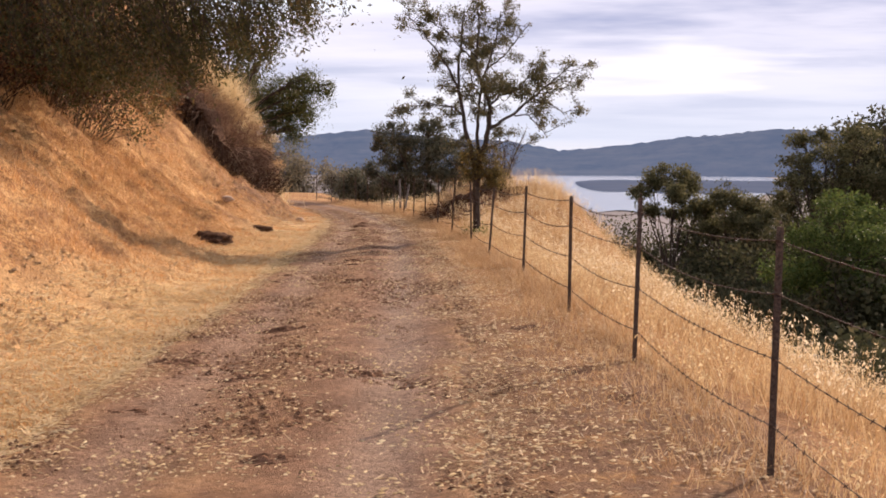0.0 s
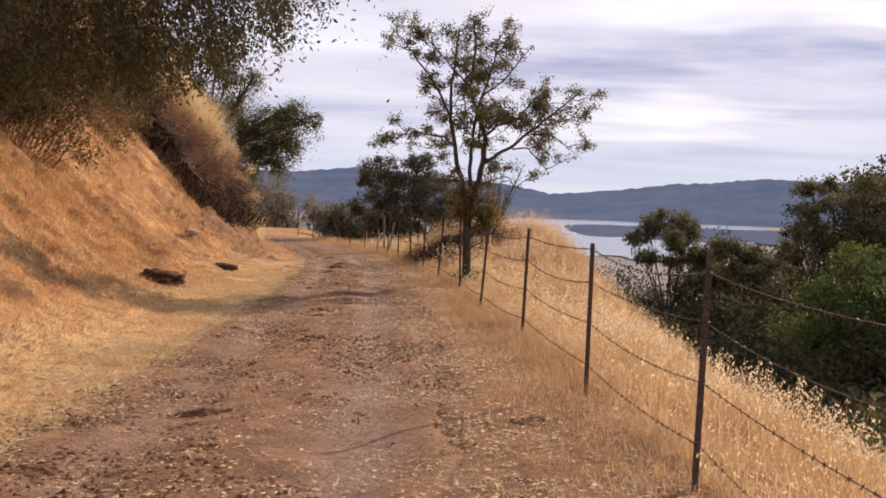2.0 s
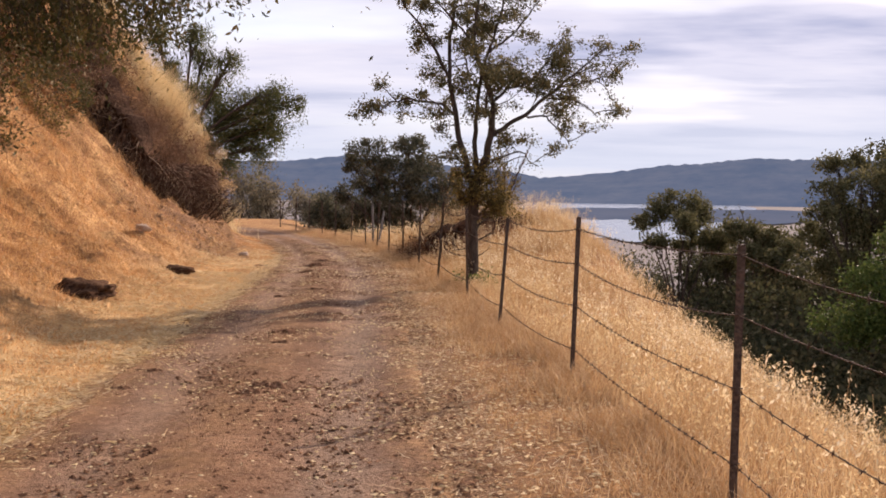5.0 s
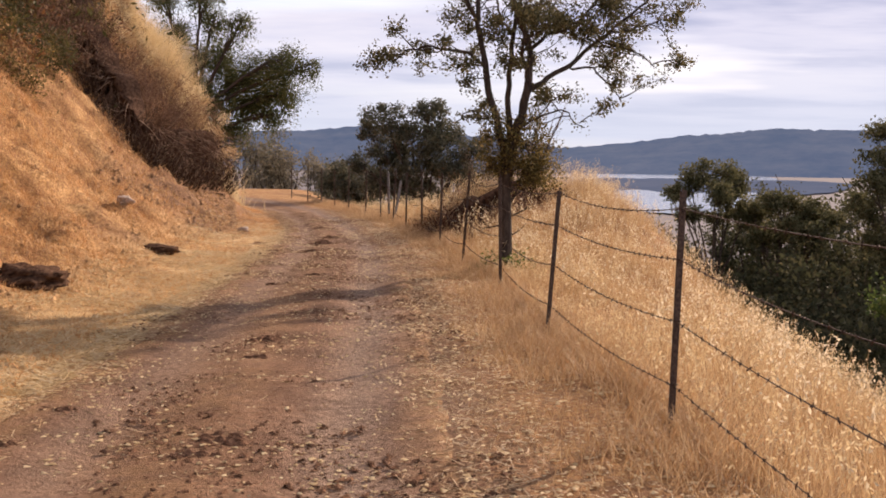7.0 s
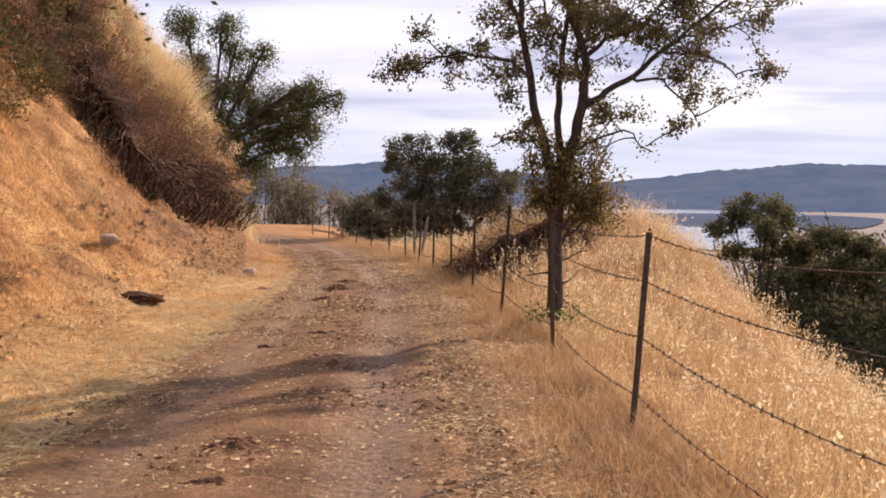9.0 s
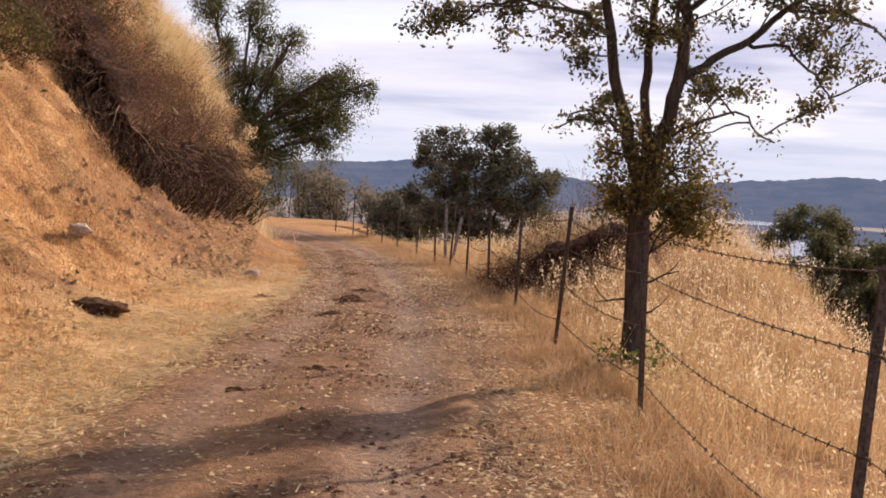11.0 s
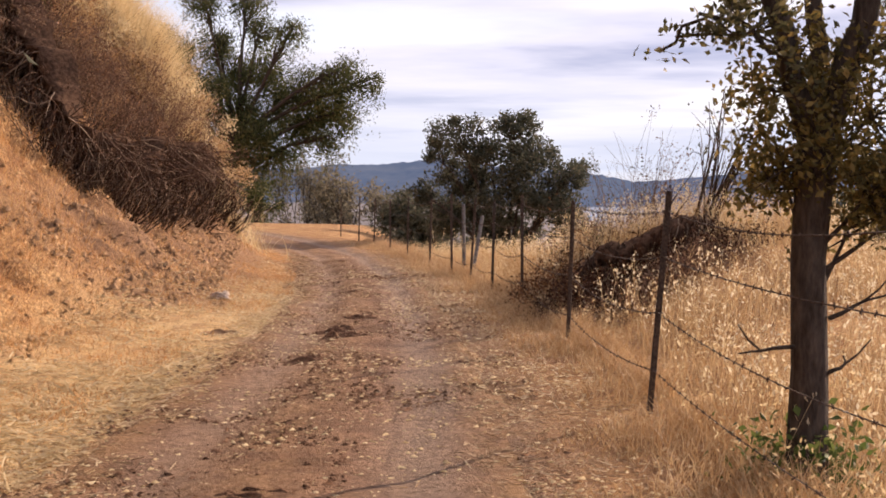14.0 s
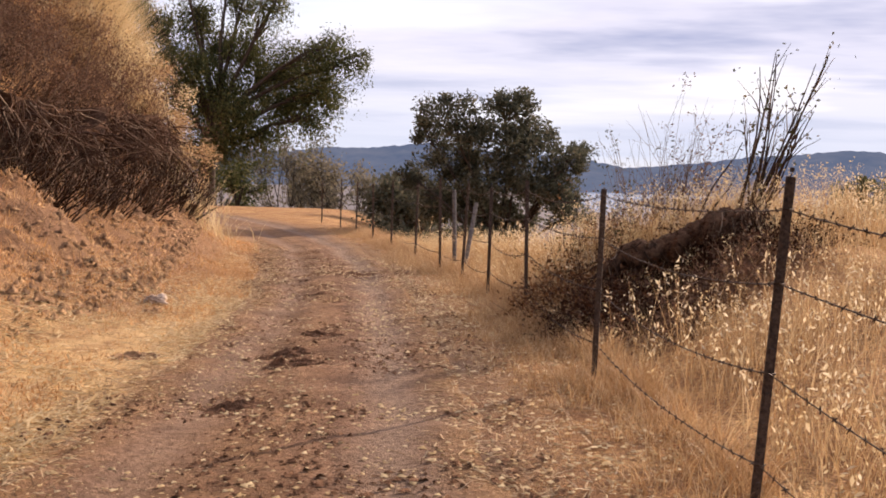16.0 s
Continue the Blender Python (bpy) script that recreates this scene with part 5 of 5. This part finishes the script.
def build_scarp():
    """Undercut edge of dark crumbling earth below the shrubs, with roots hanging out of it."""
    rng = np.random.default_rng(352)
    n, m = 220, 16
    t = np.linspace(0, 1, n)
    cx = np.interp(t, [0, 0.12, 0.25, 0.36, 0.45, 0.52, 0.62, 0.75, 0.88, 1.0], [-10.4, -9.5, -8.6, -7.7, -6.95, -6.55, -6.35, -6.3, -6.25, -6.45])
    cy = np.interp(t, [0, 0.12, 0.25, 0.36, 0.45, 0.52, 0.62, 0.75, 0.88, 1.0], [42.0, 40.6, 39.3, 38.1, 37.2, 37.15, 38.3, 40.3, 42.6, 44.3])
    box = np.ones(17) / 17
    cx, cy = (np.convolve(np.pad(c, 8, mode="edge"), box, mode="valid") for c in (cx, cy))
    dx, dy = np.gradient(cx), np.gradient(cy)
    ln = np.hypot(dx, dy)
    ox, oy = dy / ln, -dx / ln
    high = np.interp(t, [0, 0.1, 0.4, 0.7, 0.9, 1.0], [0.25, 0.75, 0.85, 0.8, 0.95, 0.5])
    foot = land(cx, cy)
    tt, ss = np.meshgrid(t, np.linspace(0, 1, m), indexing="ij")
    out = -0.22 * np.sin(np.pi * ss * 1.1) + 0.16 * ss + 0.28 * fbm(tt * 60, ss * 4, 0.5, 4, 17) + 0.15 * fbm(tt * 60, ss * 9, 1.7, 3, 19)
    back = np.clip((ss - 0.82) / 0.18, 0, 1) ** 1.5
    out = out * (1 - 0.5 * back) - 0.55 * back
    px, py = cx[:, None] + ox[:, None] * out, cy[:, None] + oy[:, None] * out
    pz = foot[:, None] - 0.12 + (high[:, None] + 0.12) * np.minimum(ss / 0.82, 1.0) + 0.10 * fbm(tt * 60, ss * 3, 0.8, 3, 23) * ss
    v, q = sheet(px, py, pz)
    root = thing("earth_scarp", 0, 0, 0, "dark undercut earth scarp with hanging roots below shrubs", "earth")
    attach("earth", fill_mesh("earth", v, [q], BURROW, True), root)
    paths = []
    for _ in range(900):
        k = rng.random()
        a, b = np.interp(k, t, ox), np.interp(k, t, oy)
        o = rng.uniform(0.0, 0.22)
        p = np.array([np.interp(k, t, cx) + a * o, np.interp(k, t, cy) + b * o, np.interp(k, t, foot) + np.interp(k, t, high) * rng.uniform(0.45, 1.05)])
        d = np.array([a * 0.5, b * 0.5, -0.8]) + rng.normal(size=3) * 0.45
        pts = [p]
        for _k in range(5):
            d = d + rng.normal(size=3) * 0.3
            pts.append(pts[-1] + d / np.linalg.norm(d) * rng.uniform(0.06, 0.18))
        paths.append((pts, np.linspace(rng.uniform(0.006, 0.016), 0.003, 6)))
    v, f = tubes(paths, 4)
    tagged(attach("root_tangle", fill_mesh("root_tangle", v, [f], ROOT, True), root, "tangle of pale and dark hanging roots"), kind="stuff")


def build_ledge():
    """Undercut rim of dark earth and roots that climbs the knoll."""
    rng = np.random.default_rng(351)
    n, m = 60, 18
    t = np.linspace(0, 1, n)
    cx, cy = 0.25 + 1.62 * t, 34.35 + 0.55 * t + 0.1 * np.sin(t * 7)
    cz = 0.44 + 0.62 * t ** 0.9 + 0.05 * np.sin(t * 11)
    a = np.linspace(0, 2 * np.pi, m, endpoint=False)
    tt, aa = np.meshgrid(t, a, indexing="ij")
    r = (0.05 + 0.14 * np.sin(np.pi * np.clip(tt, 0.02, 0.98)) ** 0.5) * (1 + 0.8 * fbm(tt * 14, aa, 0.9, 4, 12))
    px, py, pz = cx[:, None] + 0.25 * r * np.cos(aa), cy[:, None] + 1.5 * r * np.cos(aa), cz[:, None] - 0.08 + 0.8 * r * np.sin(aa)
    i = np.arange(n * m).reshape(n, m)
    j = np.roll(i, -1, 1)
    q = np.stack([i[:-1], j[:-1], j[1:], i[1:]], -1).reshape(-1, 4)
    root = thing("earth_ledge", 0, 0, 0, "dark undercut ledge of earth and roots on the knoll", "earth")
    attach("earth", fill_mesh("earth", np.stack([px, py, pz], -1).reshape(-1, 3), [q], BURROW, True), root)
    paths = []
    for _ in range(170):
        k = rng.random()
        p = np.array([np.interp(k, t, cx), np.interp(k, t, cy) - rng.uniform(0.05, 0.28), np.interp(k, t, cz) - rng.uniform(-0.06, 0.12)])
        d = np.array([rng.normal(0, 0.5), rng.normal(-0.25, 0.25), -1.0])
        pts = [p]
        for _k in range(4):
            d = d + rng.normal(size=3) * 0.3
            pts.append(pts[-1] + d / np.linalg.norm(d) * rng.uniform(0.04, 0.13))
        paths.append((pts, np.linspace(0.008, 0.002, 5)))
    v, f = tubes(paths, 4)
    tagged(attach("root_tangle", fill_mesh("root_tangle", v, [f], DARK_TWIG, True), root, "tangle of bare hanging roots"), kind="stuff")


def build_brush():
    rng = np.random.default_rng(15)
    dark = "tangled dead brush and roots on the bank"
    for i, (x, y) in enumerate(((-10.1, 41.4), (-9.5, 40.5), (-8.9, 39.6), (-8.3, 38.7), (-7.8, 38.0), (-7.3, 37.4), (-6.95, 37.0), (-6.65, 37.1), (-6.5, 37.7), (-6.45, 38.4), (-6.4, 39.1), (-6.4, 39.9), (-6.4, 40.7), (-6.4, 41.5), (-6.4, 42.3), (-6.42, 43.0), (-6.5, 43.6),
                                (-8.6, 39.8), (-8.0, 38.9), (-7.4, 38.1), (-6.9, 38.1), (-6.8, 39.4), (-6.8, 40.6))):
        shrub("dead_brush", x + 0.12, y - 0.22, 0.75, 0.62, 200 + i, 130, 500, 0.045, BRUSH_LEAF, dark, (0.12, -0.45), 1.3, "brush on the bank", 0.012)
    red = "reddish brown dry shrub above the roots"
    for i, (x, y) in enumerate(((-9.6, 41.8), (-9.0, 41.0), (-8.5, 40.3), (-8.0, 39.6), (-7.6, 39.2), (-7.3, 39.9), (-7.15, 40.8), (-7.05, 41.7))):
        shrub("dry_shrub", x, y, 0.9, 1.15, 222 + i, 70, 5200, 0.040, RED_LEAF, red, (0.25, -0.2), 0.9, "dry shrubs on the bank")
    gold = "dry golden brown shrub on the bank's edge"
    for i, (x, y) in enumerate(((-10.4, 43.0), (-9.7, 43.2), (-9.1, 43.4), (-8.5, 43.6), (-8.0, 43.9), (-7.5, 44.1), (-7.1, 44.3), (-6.8, 44.4), (-9.2, 42.2), (-8.5, 41.7), (-7.9, 41.5), (-7.6, 42.4), (-7.2, 42.8), (-6.9, 43.4))):
        shrub("dry_shrub", x, y, 0.8, 1.0, 240 + i, 16, 3400, 0.050, OAT if i % 3 else SEED, gold, (0.3, 0.1), 0.8, "dry shrubs on the bank")
    green = "dense shady olive-brown thicket on the bank top"
    for i in range(22):
        y = 13.5 + i * 0.92
        d = 4.7 + rng.uniform(-0.2, 1.6) + (0.5 if i % 2 else 0)
        x = float(np.interp(y, *FOOT)) - d
        # BRUSH_LEAF here darkens the shrubs in place of the canopy's shade
        shrub("thicket_shrub", x, y, 1.2, 2.1 + rng.uniform(-0.3, 0.7), 260 + i, 60, 2900, 0.09, (BRUSH_LEAF, OAK_LEAF, BRUSH_LEAF, BROWN_LEAF, OAK_LEAF)[i % 5], green, (0.25, -0.15), 0.8, "thicket on the bank", 0.011)
    for i in range(9):
        y = 31.5 + i * 0.9
        x = float(np.interp(y, *FOOT)) - 5.9 - 0.2 * i
        shrub("thicket_shrub", x, y, 1.1, 1.8, 300 + i, 60, 2200, 0.09, OAK_LEAF if i % 2 else BROWN_LEAF, green, (0.25, -0.15), 0.8, "thicket on the bank", 0.011)
    for i, (x, y) in enumerate(((-8.6, 34.3), (-8.8, 36.3), (-8.9, 38.3), (-9.1, 40.0), (-9.0, 35.7), (-9.3, 38.5), (-9.3, 40.0), (-9.7, 38.4))):
        shrub("thicket_shrub", x, y, 0.8, 0.75, 312 + i, 60, 2200, 0.07, (GOLD_LEAF, OAK_LEAF, RED_LEAF)[i % 3], "low olive and russet shrub on the bank", (0.2, -0.15), 0.9, "thicket on the bank", 0.008)
    # eroded edge of the knoll
    for i, (x, y) in enumerate(((0.35, 33.4), (0.75, 34.0), (1.1, 34.3), (1.45, 34.6), (1.8, 34.8), (2.1, 34.9), (0.1, 34.6), (-0.1, 36.2), (0.5, 35.6))):
        shrub("dead_brush", x, y, 0.6, 0.46, 330 + i, 130, 2600, 0.044, BROWN_LEAF if i in (6, 7) else BRUSH_LEAF, "dark tangled brush on the eroded knoll", (-0.2, -0.35), 1.0, "brush on the knoll")
    for i, (x, y) in enumerate(((0.45, 32.5), (0.95, 33.0), (0.15, 33.3), (1.4, 33.5), (0.7, 33.6), (1.75, 34.0))):
        shrub("dry_shrub", x, y, 0.5, 0.36, 340 + i, 70, 1500, 0.040, RED_LEAF, "low russet scrub below the eroded knoll", (-0.1, -0.2), 0.9, "scrub on the knoll", 0.005)
    build_scarp()
    build_leaning_shrub()
    build_ledge()
    for i, (x, y, h) in enumerate(((0.55, 36.6, 1.35), (0.95, 36.4, 1.65), (1.3, 36.2, 1.8), (0.2, 36.8, 1.2))):
        shrub("bare_shrub", x, y, 0.45, h, 352 + i, 60, 520, 0.04, OAK_LEAF if i % 2 else BROWN_LEAF, "thin upright twiggy shrub on the knoll", (0.05, 0.0), 0.3, "twiggy shrubs on the knoll", 0.0045, vary=0.1)


build_brush()


# ---- things on the ground ----
def lump(bm, rng, at, size, squash):
    r = bmesh.ops.create_icosphere(bm, subdivisions=4, radius=1.0)
    off = Vector(rng.uniform(-50, 50, 3))
    s = Vector((size * rng.uniform(0.7, 1.3), size * rng.uniform(0.7, 1.3), size * squash * rng.uniform(0.7, 1.3)))
    for v in r["verts"]:
        k = 1 + 0.45 * noise.noise(v.co * 1.3 + off) + 0.22 * noise.noise(v.co * 3.5 + off) + 0.24 * noise.noise(v.co * 7.0 + off) + 0.12 * noise.noise(v.co * 17.0 + off)
        v.co = Vector(at) + Vector((v.co.x * s.x * k, v.co.y * s.y * k, v.co.z * s.z * k))


def pile(name, x, y, size, seed, mat, label, category, group="", lumps=9, squash=0.35, spread=0.55, long=1.0):
    """A low heap: one sheet of crumbs and hollows that tucks into the ground at its uneven rim."""
    rng = np.random.default_rng(seed)
    z0 = land_at(x, y)
    bm = bmesh.new()
    if lumps == 1:
        lump(bm, rng, (0, 0, size * squash * 0.45), size, squash)
        for v in bm.verts:
            v.co.x *= long
        me = bpy.data.meshes.new(name)
        bm.to_mesh(me)
        me.materials.append(mat)
        me.polygons.foreach_set("use_smooth", np.ones(len(me.polygons), dtype=bool))
    else:
        n = 34
        u = np.linspace(-1, 1, n)
        uu, vv = np.meshgrid(u, u)
        turn = rng.uniform(0, 3.1)
        ax, ay = uu * math.cos(turn) - vv * math.sin(turn) * 0.8, uu * math.sin(turn) + vv * math.cos(turn) * 0.8
        r = np.hypot(uu, vv) * (1 + 0.5 * fbm(uu + seed, vv, 1.6, 3, seed))
        body = np.clip(1 - r * 1.05, 0, 1) ** 0.6
        crumb = np.abs(fbm(uu + seed * 3.1, vv - seed, 3.4, 2, seed + 1)) * 1.5
        hh = size * squash * 1.0 * (body * (0.30 + crumb) - 0.16)
        px, py = ax * size * 1.25 * long + x, ay * size * 1.25 + y
        v, q = sheet(px - x, py - y, land(px, py) - z0 + hh)
        me = fill_mesh(name, v, [q], mat, True)
    bm.free()
    ob = new(name, me)
    ob.location = (x, y, z0)
    return tagged(ob, label, category, group)


def build_ground_things():
    heaps = ((-0.97, 7.95, 0.10), (-2.14, 9.67, 0.24), (-2.03, 7.7, 0.22), (-0.89, 6.33, 0.20), (-1.47, 8.92, 0.16), (-1.47, 11.2, 0.16), (-0.58, 9.0, 0.2), (-1.4, 19.2, 0.16), (-2.15, 30.1, 0.2),
             (-2.25, 16.5, 0.14), (-0.77, 13.2, 0.18), (-1.53, 11.6, 0.24), (-2.23, 17.3, 0.17), (-1.27, 16.3, 0.14), (-1.43, 20.1, 0.2), (-1.18, 16.6, 0.18), (-2.12, 31.6, 0.26), (-1.6, 25.7, 0.20),
             (-2.05, 24.7, 0.18), (-2.15, 32.1, 0.26), (-2.1, 33.0, 0.2), (-2.61, 39.9, 0.2), (-2.61, 36.5, 0.18), (-3.1, 38.5, 0.18), (-0.25, 8.4, 0.12), (-1.8, 27.4, 0.12))
    for i, (x, y, s) in enumerate(heaps):
        pile("cow_pat", x, y, s * 0.85, 400 + i, DUNG, "crumbled dark dry dung on the dirt track", "dung", "dung on the track", 11, 0.34, 0.9, 1.35)
    for i, (x, y, s) in enumerate(((0.89, 11.4, 0.2), (1.05, 9.0, 0.2), (1.3, 7.9, 0.2), (0.62, 9.6, 0.12))):
        pile("cow_pat", x, y, s, 440 + i, DUNG, "flat dark dry dung in the trampled grass", "dung", "dung on the verge", 8, 0.18, 0.7)
    pile("earth_mound", -4.42, 23.05, 0.34, 460, BURROW, "dark mound of loose earth below the bank", "earth", "", 1, 0.34, 0.5, 1.15)
    pile("earth_clod", -4.22, 28.2, 0.22, 461, BURROW, "dark crusted clod of earth on the grass", "earth", "", 1, 0.36, 0.4, 1.2)
    pile("rock", -5.56, 31.4, 0.12, 462, ROCK, "pale angular rock in the bank", "rock", "", 1, 0.75, 0.1)
    pile("stone", -4.1, 35.2, 0.09, 463, ROCK, "small pale stone at the bank's foot", "rock", "", 1, 0.8, 0.1)
    pile("earth_clod", -3.95, 34.6, 0.12, 464, CLOD, "small brown clod below the bank", "earth", "", 4, 0.5, 0.4)
    pile("earth_clod", -3.3, 31.9, 0.20, 465, CLOD, "flat brown clod at the track's edge", "earth", "", 6, 0.3, 0.6)
    pile("earth_clod", 4.2, 21.6, 0.22, 466, DUNG, "dark clod in the tall grass", "earth", "", 5, 0.6, 0.4)
    # grey wooden posts at the bend of the fence
    for i, (x, y, h, lx, ly) in enumerate(((-1.30, 40.6, 1.15, 0, -2), (-1.16, 40.4, 1.0, -8, 12), (-11.0, 63.5, 0.9, 0, 3))):
        bm = bmesh.new()
        bmesh.ops.create_cone(bm, cap_ends=True, segments=10, radius1=0.034, radius2=0.030, depth=h + 0.3, matrix=Matrix.Translation((0, 0, h / 2 - 0.15)))
        bmesh.ops.bevel(bm, geom=[e for e in bm.edges if abs(e.verts[0].co.z - e.verts[1].co.z) < 0.01], offset=0.008, segments=1, affect="EDGES")
        me = bpy.data.meshes.new("wooden_post")
        bm.to_mesh(me)
        bm.free()
        me.materials.append(GREYWOOD)
        ob = new("wooden_post", me)
        ob.matrix_basis = pose(x, y, land_at(x, y), lx, ly, 20)
        tagged(ob, "weathered grey wooden post at the fence's bend" if i < 2 else "pale marker post beside the track's bend", "post")


build_ground_things()


# ---- chips, crumbs, clods ----
def chips(name, rng, x, y, size, mat, label, thick=0.5):
    """Small tetrahedral crumbs resting on the ground."""
    n = len(x)
    c = np.stack([x, y, land(x, y) + 0.012], 1)
    a = rng.uniform(0, 2 * np.pi, n)
    v = []
    for k in range(3):
        r = (size * rng.uniform(0.6, 1.3, n))
        v.append(c + np.stack([np.cos(a + k * 2.09) * r, np.sin(a + k * 2.09) * r, np.zeros(n)], 1))
    v.append(c + np.stack([rng.normal(size=n) * size * 0.3, rng.normal(size=n) * size * 0.3, size * thick * rng.uniform(0.6, 1.4, n)], 1))
    v = np.stack(v, 1).reshape(-1, 3)
    i = np.arange(n)[:, None] * 4
    f = np.concatenate([i + np.array([t]) for t in ((0, 1, 3), (1, 2, 3), (2, 0, 3))])
    tagged(new(name, fill_mesh(name, v, [f], mat)), label, "debris", kind="stuff")


def build_crumbs():
    rng = np.random.default_rng(99)
    n = 46000
    y = 3 + 42 * rng.random(n) ** 1.4
    x = road_left(y) - 0.3 + rng.random(n) * (road_right(y) - road_left(y) + 0.6)
    u = (x - road_left(y)) / (road_right(y) - road_left(y))
    keep = (fbm(x, y, 1.2, 3, 91) + 0.25 * np.exp(-((u - 0.4) / 0.2) ** 2) > 0.05)
    x, y = x[keep], y[keep]
    chips("dung_crumbs", rng, x, y, 0.007 + 0.026 * rng.random(len(x)) ** 3, DUNG, "dark crumbs scattered over the track")
    n = 72000
    y = 3 + 40 * rng.random(n) ** 1.4
    x = road_left(y) - 0.8 + rng.random(n) * (fence_x(y) - road_left(y) + 1.0)
    on = (x > road_left(y) + 0.2) & (x < road_right(y) - 0.1)
    keep = np.where(on, 0.75, 1.0) * np.clip(fbm(x, y, 1.4, 3, 93) + 0.6, 0, 1) > rng.random(n)
    x, y = x[keep], y[keep]
    chips("leaf_chips", rng, x, y, 0.006 + 0.021 * rng.random(len(x)) ** 2.2, SEED, "pale dead leaves and chips on the ground", 0.35)
    n = 13000
    y = 6 + 40 * rng.random(n)
    d = 0.1 + 4.5 * rng.random(n) ** 1.3
    x = np.interp(y, *FOOT) - d
    chips("bank_clods", rng, x, y, 0.010 + 0.038 * rng.random(n) ** 3, STONY, "crumbled earth on the cut bank", 0.8)
    n = 3500
    y = 33 + 12 * rng.random(n)
    x = np.interp(y, *FOOT) - 0.1 - 2.2 * rng.random(n) ** 1.4
    chips("scarp_clods", rng, x, y, 0.015 + 0.06 * rng.random(n) ** 3, CLOD, "brown clods fallen from the scarp", 0.8)


build_crumbs()
